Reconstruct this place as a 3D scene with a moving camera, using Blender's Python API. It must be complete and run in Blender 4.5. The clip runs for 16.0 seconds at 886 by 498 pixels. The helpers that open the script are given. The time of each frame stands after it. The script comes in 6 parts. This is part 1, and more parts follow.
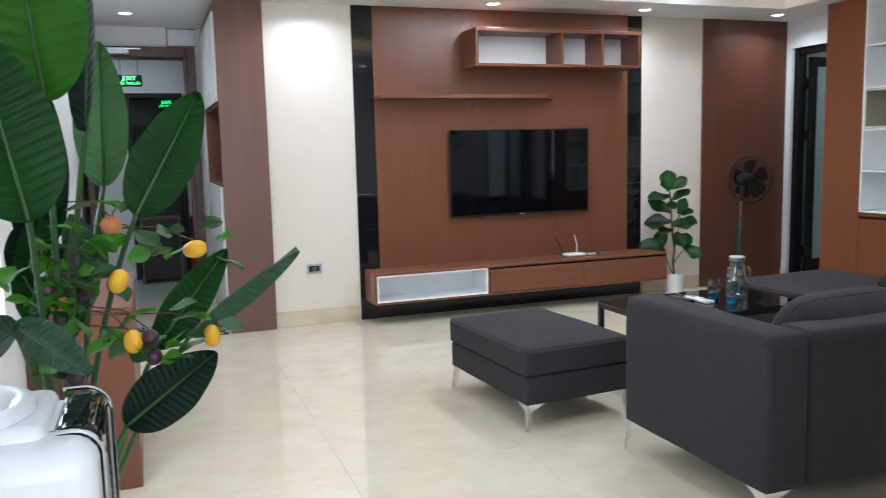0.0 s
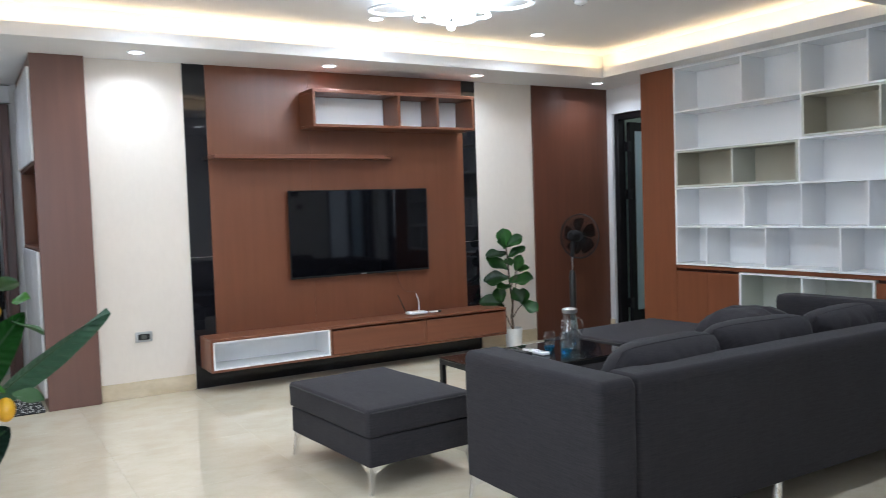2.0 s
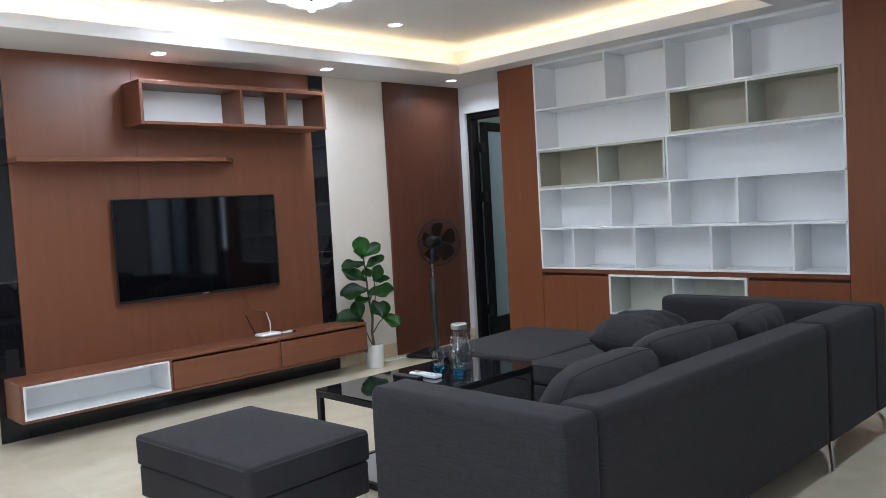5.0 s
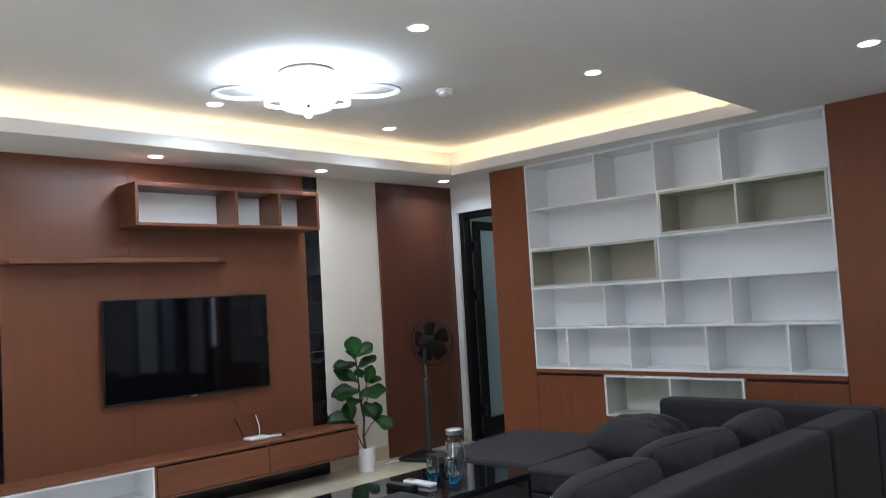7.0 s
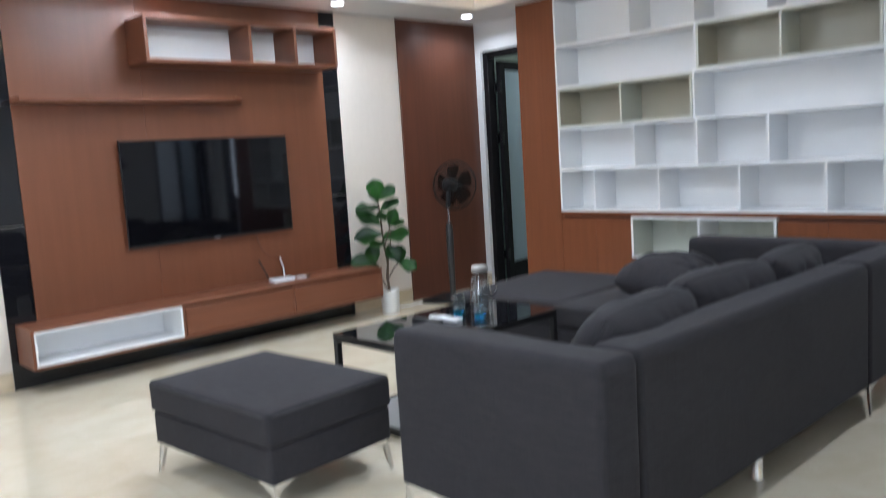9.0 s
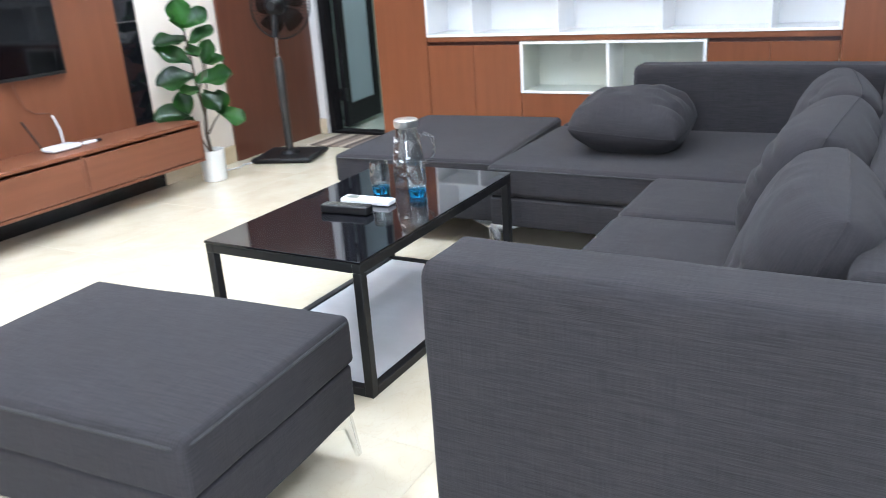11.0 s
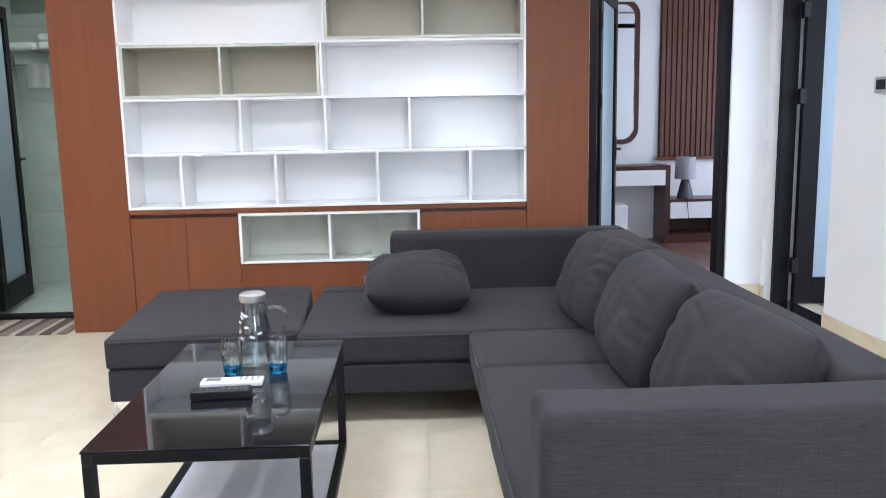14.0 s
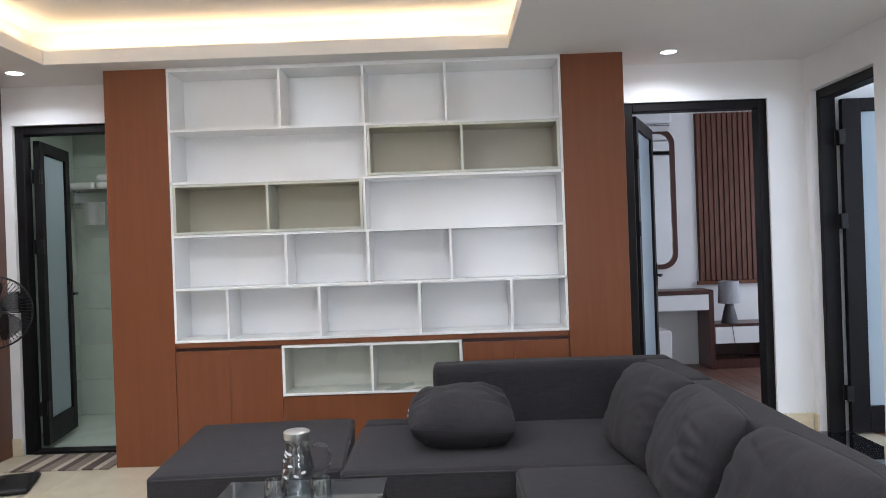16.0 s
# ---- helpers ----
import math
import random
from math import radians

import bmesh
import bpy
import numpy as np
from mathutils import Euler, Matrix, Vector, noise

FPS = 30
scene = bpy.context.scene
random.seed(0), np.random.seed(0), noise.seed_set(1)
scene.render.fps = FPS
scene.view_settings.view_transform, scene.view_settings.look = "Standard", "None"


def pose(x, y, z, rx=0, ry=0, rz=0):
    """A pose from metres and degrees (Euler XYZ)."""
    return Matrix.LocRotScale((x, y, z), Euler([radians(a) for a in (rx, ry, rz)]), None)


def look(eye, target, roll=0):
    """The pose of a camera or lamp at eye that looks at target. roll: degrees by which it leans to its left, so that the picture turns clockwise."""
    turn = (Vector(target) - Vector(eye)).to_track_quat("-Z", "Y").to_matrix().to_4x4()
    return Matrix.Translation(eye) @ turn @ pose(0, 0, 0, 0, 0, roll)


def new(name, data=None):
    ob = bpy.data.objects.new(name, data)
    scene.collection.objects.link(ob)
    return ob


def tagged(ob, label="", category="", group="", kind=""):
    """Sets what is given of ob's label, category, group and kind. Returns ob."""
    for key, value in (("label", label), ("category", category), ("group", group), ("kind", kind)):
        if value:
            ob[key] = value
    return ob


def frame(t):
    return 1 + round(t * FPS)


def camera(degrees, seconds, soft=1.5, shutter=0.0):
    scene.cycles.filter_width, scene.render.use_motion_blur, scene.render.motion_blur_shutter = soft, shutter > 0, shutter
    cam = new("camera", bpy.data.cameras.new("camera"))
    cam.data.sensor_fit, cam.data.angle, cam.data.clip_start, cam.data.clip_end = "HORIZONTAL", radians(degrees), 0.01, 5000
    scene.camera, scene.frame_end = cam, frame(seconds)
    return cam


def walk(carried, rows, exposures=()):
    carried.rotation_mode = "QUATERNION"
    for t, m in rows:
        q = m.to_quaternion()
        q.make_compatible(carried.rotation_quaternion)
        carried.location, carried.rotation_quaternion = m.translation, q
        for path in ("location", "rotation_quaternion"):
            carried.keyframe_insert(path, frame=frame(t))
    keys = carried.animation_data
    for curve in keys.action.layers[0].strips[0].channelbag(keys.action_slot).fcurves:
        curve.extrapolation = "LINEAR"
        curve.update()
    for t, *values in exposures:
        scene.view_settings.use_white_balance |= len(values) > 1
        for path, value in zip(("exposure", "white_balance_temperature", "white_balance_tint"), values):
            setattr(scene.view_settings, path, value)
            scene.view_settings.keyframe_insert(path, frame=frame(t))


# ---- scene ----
# ---- camera and walk ----
cam = camera(57.8, 16.0, soft=0.75, shutter=0.4)
PATH = [
    (0, (0.275, 0.621, 1.367), (0.956, 2.485, 1.121), -1.4),
    (0.5, (0.285, 0.625, 1.363), (1.08, 2.445, 1.129), -1.1),
    (1, (0.292, 0.624, 1.36), (1.111, 2.444, 1.232), -1.4),
    (1.5, (0.299, 0.626, 1.356), (1.144, 2.436, 1.258), -1.8),
    (2, (0.321, 0.63, 1.344), (1.355, 2.339, 1.241), -1.9),
    (2.5, (0.368, 0.673, 1.335), (1.486, 2.328, 1.231), -2.5),
    (3, (0.376, 0.805, 1.321), (1.755, 2.249, 1.205), -3.5),
    (3.5, (0.384, 1.004, 1.325), (1.763, 2.448, 1.205), -3.2),
    (5.8, (0.401, 1.351, 1.36), (1.82, 2.759, 1.293), -2.9),
    (6, (0.402, 1.35, 1.358), (1.822, 2.759, 1.353), -2.9),
    (6.5, (0.406, 1.355, 1.391), (1.825, 2.762, 1.461), -3.2),
    (7, (0.398, 1.355, 1.4), (1.817, 2.759, 1.525), -3.3),
    (7.5, (0.395, 1.362, 1.42), (1.782, 2.782, 1.664), -3.2),
    (8, (0.393, 1.361, 1.423), (1.773, 2.784, 1.685), -3.3),
    (8.5, (0.424, 1.366, 1.383), (1.803, 2.805, 1.544), -3.1),
    (9, (0.478, 1.481, 1.299), (1.839, 2.928, 1.066), -3.6),
    (9.2, (0.481, 1.547, 1.295), (1.834, 2.974, 0.929), -3.7),
    (11.3, (1.07, 3.13, 1.221), (2.789, 3.86, 0.4901), -3.2),
    (11.5, (1.038, 3.275, 1.222), (2.817, 3.812, 0.4661), -2.9),
    (12, (0.932, 3.523, 1.224), (2.77, 3.732, 0.4491), -2.1),
    (12.5, (0.859, 3.709, 1.238), (2.74, 3.774, 0.5471), -1.6),
    (13, (0.799, 3.82, 1.255), (2.713, 3.826, 0.6601), -1.3),
    (13.5, (0.762, 3.865, 1.263), (2.717, 3.828, 0.8281), -1.2),
    (14, (0.74, 3.874, 1.28), (2.717, 3.804, 0.9661), -1.1),
    (14.5, (0.732, 3.886, 1.296), (2.717, 3.805, 1.055), -1.3),
    (15, (0.728, 3.891, 1.302), (2.726, 3.863, 1.195), -1.7),
    (15.5, (0.727, 3.89, 1.311), (2.727, 3.901, 1.255), -2.0),
    (16, (0.73, 3.893, 1.319), (2.73, 3.91, 1.315), -2.0),
]
# the clip's camera opens up as it looks down at the dark sofa, and closes a little under the bright ceiling
EXPOSURES = [(0, -0.08, 5950, 10), (1.5, -0.14, 5950, 10), (2.5, -0.06, 5850, 10), (3.0, -0.10, 5850, 10), (3.5, -0.06, 5850, 10), (6, -0.33, 5850, 10), (6.5, -0.25, 5950, 10), (7, -0.50, 5950, 10), (8, -0.92, 5980, 11), (8.5, -0.92, 5980, 11), (9, 0.08, 5850, 10),
             (11.3, 1.04, 5780, 10), (12.5, 1.08, 5780, 10), (13.5, 0.84, 5930, 13), (14.5, 0.52, 6080, 13), (15.2, 0.33, 6230, 13), (16, 0.13, 6330, 13)]
walk(cam, [(t, look(eye, target, roll)) for t, eye, target, roll in PATH], EXPOSURES)

# ---- world and exposure ----
world = bpy.data.worlds.new("world")
world.use_nodes = True
world.node_tree.nodes["Background"].inputs[0].default_value = (0.6, 0.7, 0.85, 1)
world.node_tree.nodes["Background"].inputs[1].default_value = 0.15
scene.world = world

CEIL, HIGH = 2.505, 2.74          # lower ceiling and raised ceiling of the tray
TX0, TX1, TY0, TY1 = 0.35, 5.56, 3.50, 6.31    # the tray's opening
WALL_N, WALL_E, WALL_S, WALL_W = 6.925, 6.16, 1.43, -0.22
WALL_S2 = 1.47                    # the wall's face beside the second doorway
# the last two low spots are unseen, added to brighten the sofa's west side
DOWN_LOW = [(1.47, 6.60), (2.94, 6.62), (4.34, 6.60), (5.74, 6.58), (1.5, 2.54), (3.09, 2.545), (4.55, 2.525), (5.81, 2.47),
            (0.0, 6.60), (0.20, 7.64), (0.05, 4.5), (0.05, 2.54)]
DOWN_HIGH = [(1.50, 5.92), (3.03, 5.95), (4.50, 5.92), (1.5, 4.12), (3.11, 4.12), (4.55, 4.08)]
# unseen downlights, added over the kitchen end as fill
DOWN_UNSEEN = [(0.7, 0.3), (0.7, -0.9)]
LAMP_AT = (3.15, 5.11)


def area_lamp(name, m, power, sx, sy=0.0, colour=(1, 1, 1), spread=180.0):
    d = bpy.data.lights.new(name, "AREA")
    d.shape, d.size, d.energy, d.color, d.spread = ("RECTANGLE" if sy else "DISK"), sx, power, colour, radians(spread)
    if sy:
        d.size_y = sy
    ob = new(name, d)
    ob.matrix_world = m
    return ob


COOL, WARM = (0.88, 0.94, 1.0), (1.0, 0.70, 0.38)
for x, y in DOWN_LOW + DOWN_UNSEEN:
    area_lamp("downlight_lamp", pose(x, y, CEIL - 0.016), 5.4, 0.085, 0, COOL, 150)
for x, y in DOWN_HIGH:
    area_lamp("downlight_lamp", pose(x, y, HIGH - 0.016), 5.4, 0.085, 0, COOL, 150)
# warm strips that lie on the lip of the tray and shine up into the recess
STRIP = 1.4
LIP = CEIL + 0.093
area_lamp("cove_lamp", pose((TX0 + TX1) / 2, TY1 + 0.07, LIP, 180), STRIP * 5.2, 5.2, 0.02, WARM)
area_lamp("cove_lamp", pose((TX0 + TX1) / 2, TY0 - 0.07, LIP, 180), STRIP * 5.2, 5.2, 0.02, WARM)
area_lamp("cove_lamp", pose(TX1 + 0.07, (TY0 + TY1) / 2, LIP, 180), STRIP * 2.8, 0.02, 2.8, WARM)
area_lamp("cove_lamp", pose(TX0 - 0.07, (TY0 + TY1) / 2, LIP, 180), STRIP * 2.8, 0.02, 2.8, WARM)
# the light that the rings of the ceiling lamp throw down
area_lamp("ceiling_lamp_light", pose(LAMP_AT[0], LAMP_AT[1], HIGH - 0.055), 34, 0.5, 0, (0.86, 0.94, 1.0))
area_lamp("ceiling_lamp_light", pose(LAMP_AT[0], LAMP_AT[1], HIGH - 0.13, 180), 19, 0.8, 0, (0.84, 0.93, 1.0))
# daylight from the windows of the rooms behind the doors, and their own ceiling lamps
area_lamp("bedroom_window_light", look((7.8, -0.85, 1.5), (7.8, 2.0, 1.2)), 44, 1.8, 1.4, (0.80, 0.88, 1.0))
area_lamp("second_room_window_light", look((4.3, -1.42, 1.5), (4.6, 1.0, 1.2)), 85, 1.8, 1.4, (0.74, 0.86, 1.0))
area_lamp("bathroom_lamp", pose(6.9, 6.1, 2.44), 5, 0.25, 0, (0.92, 1.0, 0.96))
area_lamp("corridor_lamp", pose(0.0, 9.35, 2.55), 6, 0.2, 0, (0.85, 0.93, 1.0))
# fill light through an unseen side-wall window, added to brighten west-facing surfaces
ADDED_WIN = (2.70, 3.75, 0.75, 2.2)
area_lamp("side_fill_light", look((WALL_W - 0.03, (ADDED_WIN[0] + ADDED_WIN[1]) / 2, (ADDED_WIN[2] + ADDED_WIN[3]) / 2), (3.0, (ADDED_WIN[0] + ADDED_WIN[1]) / 2 + 0.3, 1.2)), 31, 0.95, 1.35, (0.90, 0.95, 1.0))
# unseen fill lamp added at the kitchen end, where no window stands
area_lamp("kitchen_fill_light", look((1.0, -1.42, 1.6), (1.0, 1.0, 1.2)), 58, 1.6, 1.2, (0.88, 0.94, 1.0))


# ---- materials ----
def rgb(c):
    return (c[0], c[1], c[2], 1)


def nodes_of(name):
    m = bpy.data.materials.new(name)
    m.use_nodes = True
    nt = m.node_tree
    return m, nt, nt.nodes["Principled BSDF"]


def surface(name, a, b, rough=0.5, metal=0.0, scale=(4, 4, 4), detail=6, fine=80.0, bump=0.15, depth=0.002, spread=0.12,
            coat=0.0, island=0.0, distort=0.4, wet=0.0):
    """Two-scale surface: a coarse drift between two colours, a fine grain, roughness that varies and a fine relief."""
    m, nt, p = nodes_of(name)
    tc = nt.nodes.new("ShaderNodeTexCoord")
    mp = nt.nodes.new("ShaderNodeMapping")
    mp.inputs["Scale"].default_value = scale
    nt.links.new(tc.outputs["Object"], mp.inputs["Vector"])
    n1 = nt.nodes.new("ShaderNodeTexNoise")
    n1.inputs["Scale"].default_value, n1.inputs["Detail"].default_value = 1.0, detail
    n1.inputs["Distortion"].default_value = distort
    n2 = nt.nodes.new("ShaderNodeTexNoise")
    n2.inputs["Scale"].default_value, n2.inputs["Detail"].default_value = fine / max(max(scale), 0.01), 3
    nt.links.new(mp.outputs["Vector"], n1.inputs["Vector"])
    nt.links.new(mp.outputs["Vector"], n2.inputs["Vector"])
    ramp = nt.nodes.new("ShaderNodeValToRGB")
    ramp.color_ramp.elements[0].position, ramp.color_ramp.elements[1].position = 0.32, 0.68
    ramp.color_ramp.elements[0].color, ramp.color_ramp.elements[1].color = rgb(a), rgb(b)
    nt.links.new(n1.outputs["Fac"], ramp.inputs["Fac"])
    hsv = nt.nodes.new("ShaderNodeHueSaturation")
    mr = nt.nodes.new("ShaderNodeMapRange")
    mr.inputs["To Min"].default_value, mr.inputs["To Max"].default_value = 1 - spread, 1 + spread
    nt.links.new(n2.outputs["Fac"], mr.inputs["Value"])
    last = mr.outputs["Result"]
    if island:
        oi = nt.nodes.new("ShaderNodeObjectInfo")
        m2 = nt.nodes.new("ShaderNodeMapRange")
        m2.inputs["To Min"].default_value, m2.inputs["To Max"].default_value = 1 - island, 1 + island
        nt.links.new(oi.outputs["Random"], m2.inputs["Value"])
        mul = nt.nodes.new("ShaderNodeMath")
        mul.operation = "MULTIPLY"
        nt.links.new(last, mul.inputs[0])
        nt.links.new(m2.outputs["Result"], mul.inputs[1])
        last = mul.outputs[0]
    nt.links.new(last, hsv.inputs["Value"])
    nt.links.new(ramp.outputs["Color"], hsv.inputs["Color"])
    nt.links.new(hsv.outputs["Color"], p.inputs["Base Color"])
    rr = nt.nodes.new("ShaderNodeMapRange")
    rr.inputs["To Min"].default_value, rr.inputs["To Max"].default_value = max(rough * 0.85, 0.01), min(rough * 1.15, 1)
    nt.links.new(n1.outputs["Fac"], rr.inputs["Value"])
    nt.links.new(rr.outputs["Result"], p.inputs["Roughness"])
    p.inputs["Metallic"].default_value = metal
    p.inputs["Coat Weight"].default_value = coat
    p.inputs["Coat Roughness"].default_value = 0.05
    if bump:
        bp = nt.nodes.new("ShaderNodeBump")
        bp.inputs["Strength"].default_value, bp.inputs["Distance"].default_value = bump, depth
        nt.links.new(n2.outputs["Fac"], bp.inputs["Height"])
        nt.links.new(bp.outputs["Normal"], p.inputs["Normal"])
    return m


def fabric(name, a, b):
    """Woven cloth: slubby threads along two directions, with a slight sheen."""
    m, nt, p = nodes_of(name)
    tc = nt.nodes.new("ShaderNodeTexCoord")
    outs = []
    for sc in ((16, 16, 620), (520, 520, 14), (16, 620, 16), (620, 16, 16)):
        mp = nt.nodes.new("ShaderNodeMapping")
        mp.inputs["Scale"].default_value = sc
        n = nt.nodes.new("ShaderNodeTexNoise")
        n.inputs["Scale"].default_value, n.inputs["Detail"].default_value = 1.0, 2
        nt.links.new(tc.outputs["Object"], mp.inputs["Vector"])
        nt.links.new(mp.outputs["Vector"], n.inputs["Vector"])
        outs.append(n.outputs["Fac"])
    # threads across: on upright faces by height, on level faces by depth
    geo = nt.nodes.new("ShaderNodeNewGeometry")
    sep = nt.nodes.new("ShaderNodeSeparateXYZ")
    nt.links.new(geo.outputs["Normal"], sep.inputs[0])
    ab = nt.nodes.new("ShaderNodeMath")
    ab.operation = "ABSOLUTE"
    nt.links.new(sep.outputs["Z"], ab.inputs[0])
    weft = nt.nodes.new("ShaderNodeMix")
    nt.links.new(ab.outputs[0], weft.inputs["Factor"])
    nt.links.new(outs[0], weft.inputs[2])
    nt.links.new(outs[3], weft.inputs[3])
    warp = nt.nodes.new("ShaderNodeMix")
    nt.links.new(ab.outputs[0], warp.inputs["Factor"])
    nt.links.new(outs[1], warp.inputs[2])
    nt.links.new(outs[2], warp.inputs[3])
    mix = nt.nodes.new("ShaderNodeMix")
    mix.inputs["Factor"].default_value = 0.33
    nt.links.new(weft.outputs[0], mix.inputs[2])
    nt.links.new(warp.outputs[0], mix.inputs[3])
    drift = nt.nodes.new("ShaderNodeTexNoise")
    drift.inputs["Scale"].default_value, drift.inputs["Detail"].default_value = 3.5, 4
    nt.links.new(tc.outputs["Object"], drift.inputs["Vector"])
    ramp = nt.nodes.new("ShaderNodeValToRGB")
    ramp.color_ramp.elements[0].position, ramp.color_ramp.elements[1].position = 0.20, 0.84
    ramp.color_ramp.elements[0].color, ramp.color_ramp.elements[1].color = rgb(a), rgb(b)
    nt.links.new(mix.outputs[0], ramp.inputs["Fac"])
    hsv = nt.nodes.new("ShaderNodeHueSaturation")
    mr = nt.nodes.new("ShaderNodeMapRange")
    mr.inputs["To Min"].default_value, mr.inputs["To Max"].default_value = 0.85, 1.15
    nt.links.new(drift.outputs["Fac"], mr.inputs["Value"])
    nt.links.new(mr.outputs["Result"], hsv.inputs["Value"])
    nt.links.new(ramp.outputs["Color"], hsv.inputs["Color"])
    nt.links.new(hsv.outputs["Color"], p.inputs["Base Color"])
    p.inputs["Roughness"].default_value = 0.9
    p.inputs["Sheen Weight"].default_value = 0.04
    p.inputs["Specular IOR Level"].default_value = 0.12
    bp = nt.nodes.new("ShaderNodeBump")
    bp.inputs["Strength"].default_value, bp.inputs["Distance"].default_value = 0.32, 0.0015
    nt.links.new(mix.outputs[0], bp.inputs["Height"])
    nt.links.new(bp.outputs["Normal"], p.inputs["Normal"])
    return m


def marble_tile(name):
    """Polished cream tile: soft clouds, thin brown veins, a gloss like a still pool."""
    m, nt, p = nodes_of(name)
    geo = nt.nodes.new("ShaderNodeNewGeometry")
    oi = nt.nodes.new("ShaderNodeObjectInfo")
    sh = nt.nodes.new("ShaderNodeVectorMath")
    sh.operation = "SCALE"
    sh.inputs[0].default_value = (13.0, 7.0, 3.0)
    nt.links.new(oi.outputs["Random"], sh.inputs["Scale"])
    add = nt.nodes.new("ShaderNodeVectorMath")
    nt.links.new(geo.outputs["Position"], add.inputs[0])
    nt.links.new(sh.outputs[0], add.inputs[1])
    mp = nt.nodes.new("ShaderNodeMapping")
    mp.inputs["Scale"].default_value = (4.2, 5.0, 1)
    mp.inputs["Rotation"].default_value = (0, 0, 0.5)
    nt.links.new(add.outputs[0], mp.inputs["Vector"])
    n1 = nt.nodes.new("ShaderNodeTexNoise")
    n1.inputs["Scale"].default_value, n1.inputs["Detail"].default_value, n1.inputs["Distortion"].default_value = 1.3, 10, 0.3
    nt.links.new(mp.outputs["Vector"], n1.inputs["Vector"])
    ramp = nt.nodes.new("ShaderNodeValToRGB")
    e = ramp.color_ramp.elements
    e[0].position, e[0].color = 0.28, rgb((0.57, 0.497, 0.367))
    e[1].position, e[1].color = 0.50, rgb((0.605, 0.540, 0.415))
    e2 = e.new(0.72)
    e2.color = rgb((0.635, 0.575, 0.455))
    nt.links.new(n1.outputs["Fac"], ramp.inputs["Fac"])
    n2 = nt.nodes.new("ShaderNodeTexNoise")
    n2.inputs["Scale"].default_value, n2.inputs["Detail"].default_value, n2.inputs["Distortion"].default_value = 2.2, 9, 2.2
    nt.links.new(mp.outputs["Vector"], n2.inputs["Vector"])
    vein = nt.nodes.new("ShaderNodeValToRGB")
    v = vein.color_ramp.elements
    v[0].position, v[0].color = 0.480, (0, 0, 0, 1)
    v[1].position, v[1].color = 0.520, (0, 0, 0, 1)
    mid = v.new(0.5)
    mid.color = (0.28, 0.28, 0.28, 1)
    nt.links.new(n2.outputs["Fac"], vein.inputs["Fac"])
    mix = nt.nodes.new("ShaderNodeMix")
    mix.data_type = "RGBA"
    nt.links.new(vein.outputs["Color"], mix.inputs["Factor"])
    nt.links.new(ramp.outputs["Color"], mix.inputs["A"])
    mix.inputs["B"].default_value = rgb((0.52, 0.42, 0.30))
    nt.links.new(mix.outputs["Result"], p.inputs["Base Color"])
    n3 = nt.nodes.new("ShaderNodeTexNoise")
    n3.inputs["Scale"].default_value, n3.inputs["Detail"].default_value = 5.0, 6
    nt.links.new(geo.outputs["Position"], n3.inputs["Vector"])
    rr = nt.nodes.new("ShaderNodeMapRange")
    rr.inputs["To Min"].default_value, rr.inputs["To Max"].default_value = 0.015, 0.04
    nt.links.new(n3.outputs["Fac"], rr.inputs["Value"])
    nt.links.new(rr.outputs["Result"], p.inputs["Roughness"])
    bp = nt.nodes.new("ShaderNodeBump")
    bp.inputs["Strength"].default_value, bp.inputs["Distance"].default_value = 0.012, 0.002
    p.inputs["Specular IOR Level"].default_value = 0.65
    nt.links.new(n3.outputs["Fac"], bp.inputs["Height"])
    nt.links.new(bp.outputs["Normal"], p.inputs["Normal"])
    return m


def glow(name, colour, strength):
    m, nt, p = nodes_of(name)
    p.inputs["Base Color"].default_value = rgb((0.8, 0.8, 0.8))
    p.inputs["Emission Color"].default_value = rgb(colour)
    p.inputs["Emission Strength"].default_value = strength
    return m


def glass(name, colour=(1, 1, 1), rough=0.0, ior=1.45):
    m, nt, p = nodes_of(name)
    p.inputs["Base Color"].default_value = rgb(colour)
    p.inputs["Transmission Weight"].default_value = 1.0
    p.inputs["Roughness"].default_value = rough
    p.inputs["IOR"].default_value = ior
    return m


def thin_glass(name):
    """Thin clear glass: what is behind shows nearly unbent, with gloss that grows towards the edges."""
    m, nt, p = nodes_of(name)
    nt.nodes.remove(p)
    clear = nt.nodes.new("ShaderNodeBsdfTransparent")
    clear.inputs["Color"].default_value = (0.95, 0.97, 0.97, 1)
    gloss = nt.nodes.new("ShaderNodeBsdfGlossy")
    gloss.inputs["Roughness"].default_value = 0.03
    rim = nt.nodes.new("ShaderNodeLayerWeight")
    rim.inputs["Blend"].default_value = 0.22
    fres = nt.nodes.new("ShaderNodeMapRange")
    fres.inputs["To Min"].default_value, fres.inputs["To Max"].default_value = 0.07, 0.75
    nt.links.new(rim.outputs["Facing"], fres.inputs["Value"])
    mix = nt.nodes.new("ShaderNodeMixShader")
    nt.links.new(fres.outputs[0], mix.inputs[0])
    nt.links.new(clear.outputs[0], mix.inputs[1])
    nt.links.new(gloss.outputs[0], mix.inputs[2])
    nt.links.new(mix.outputs[0], nt.nodes["Material Output"].inputs["Surface"])
    return m


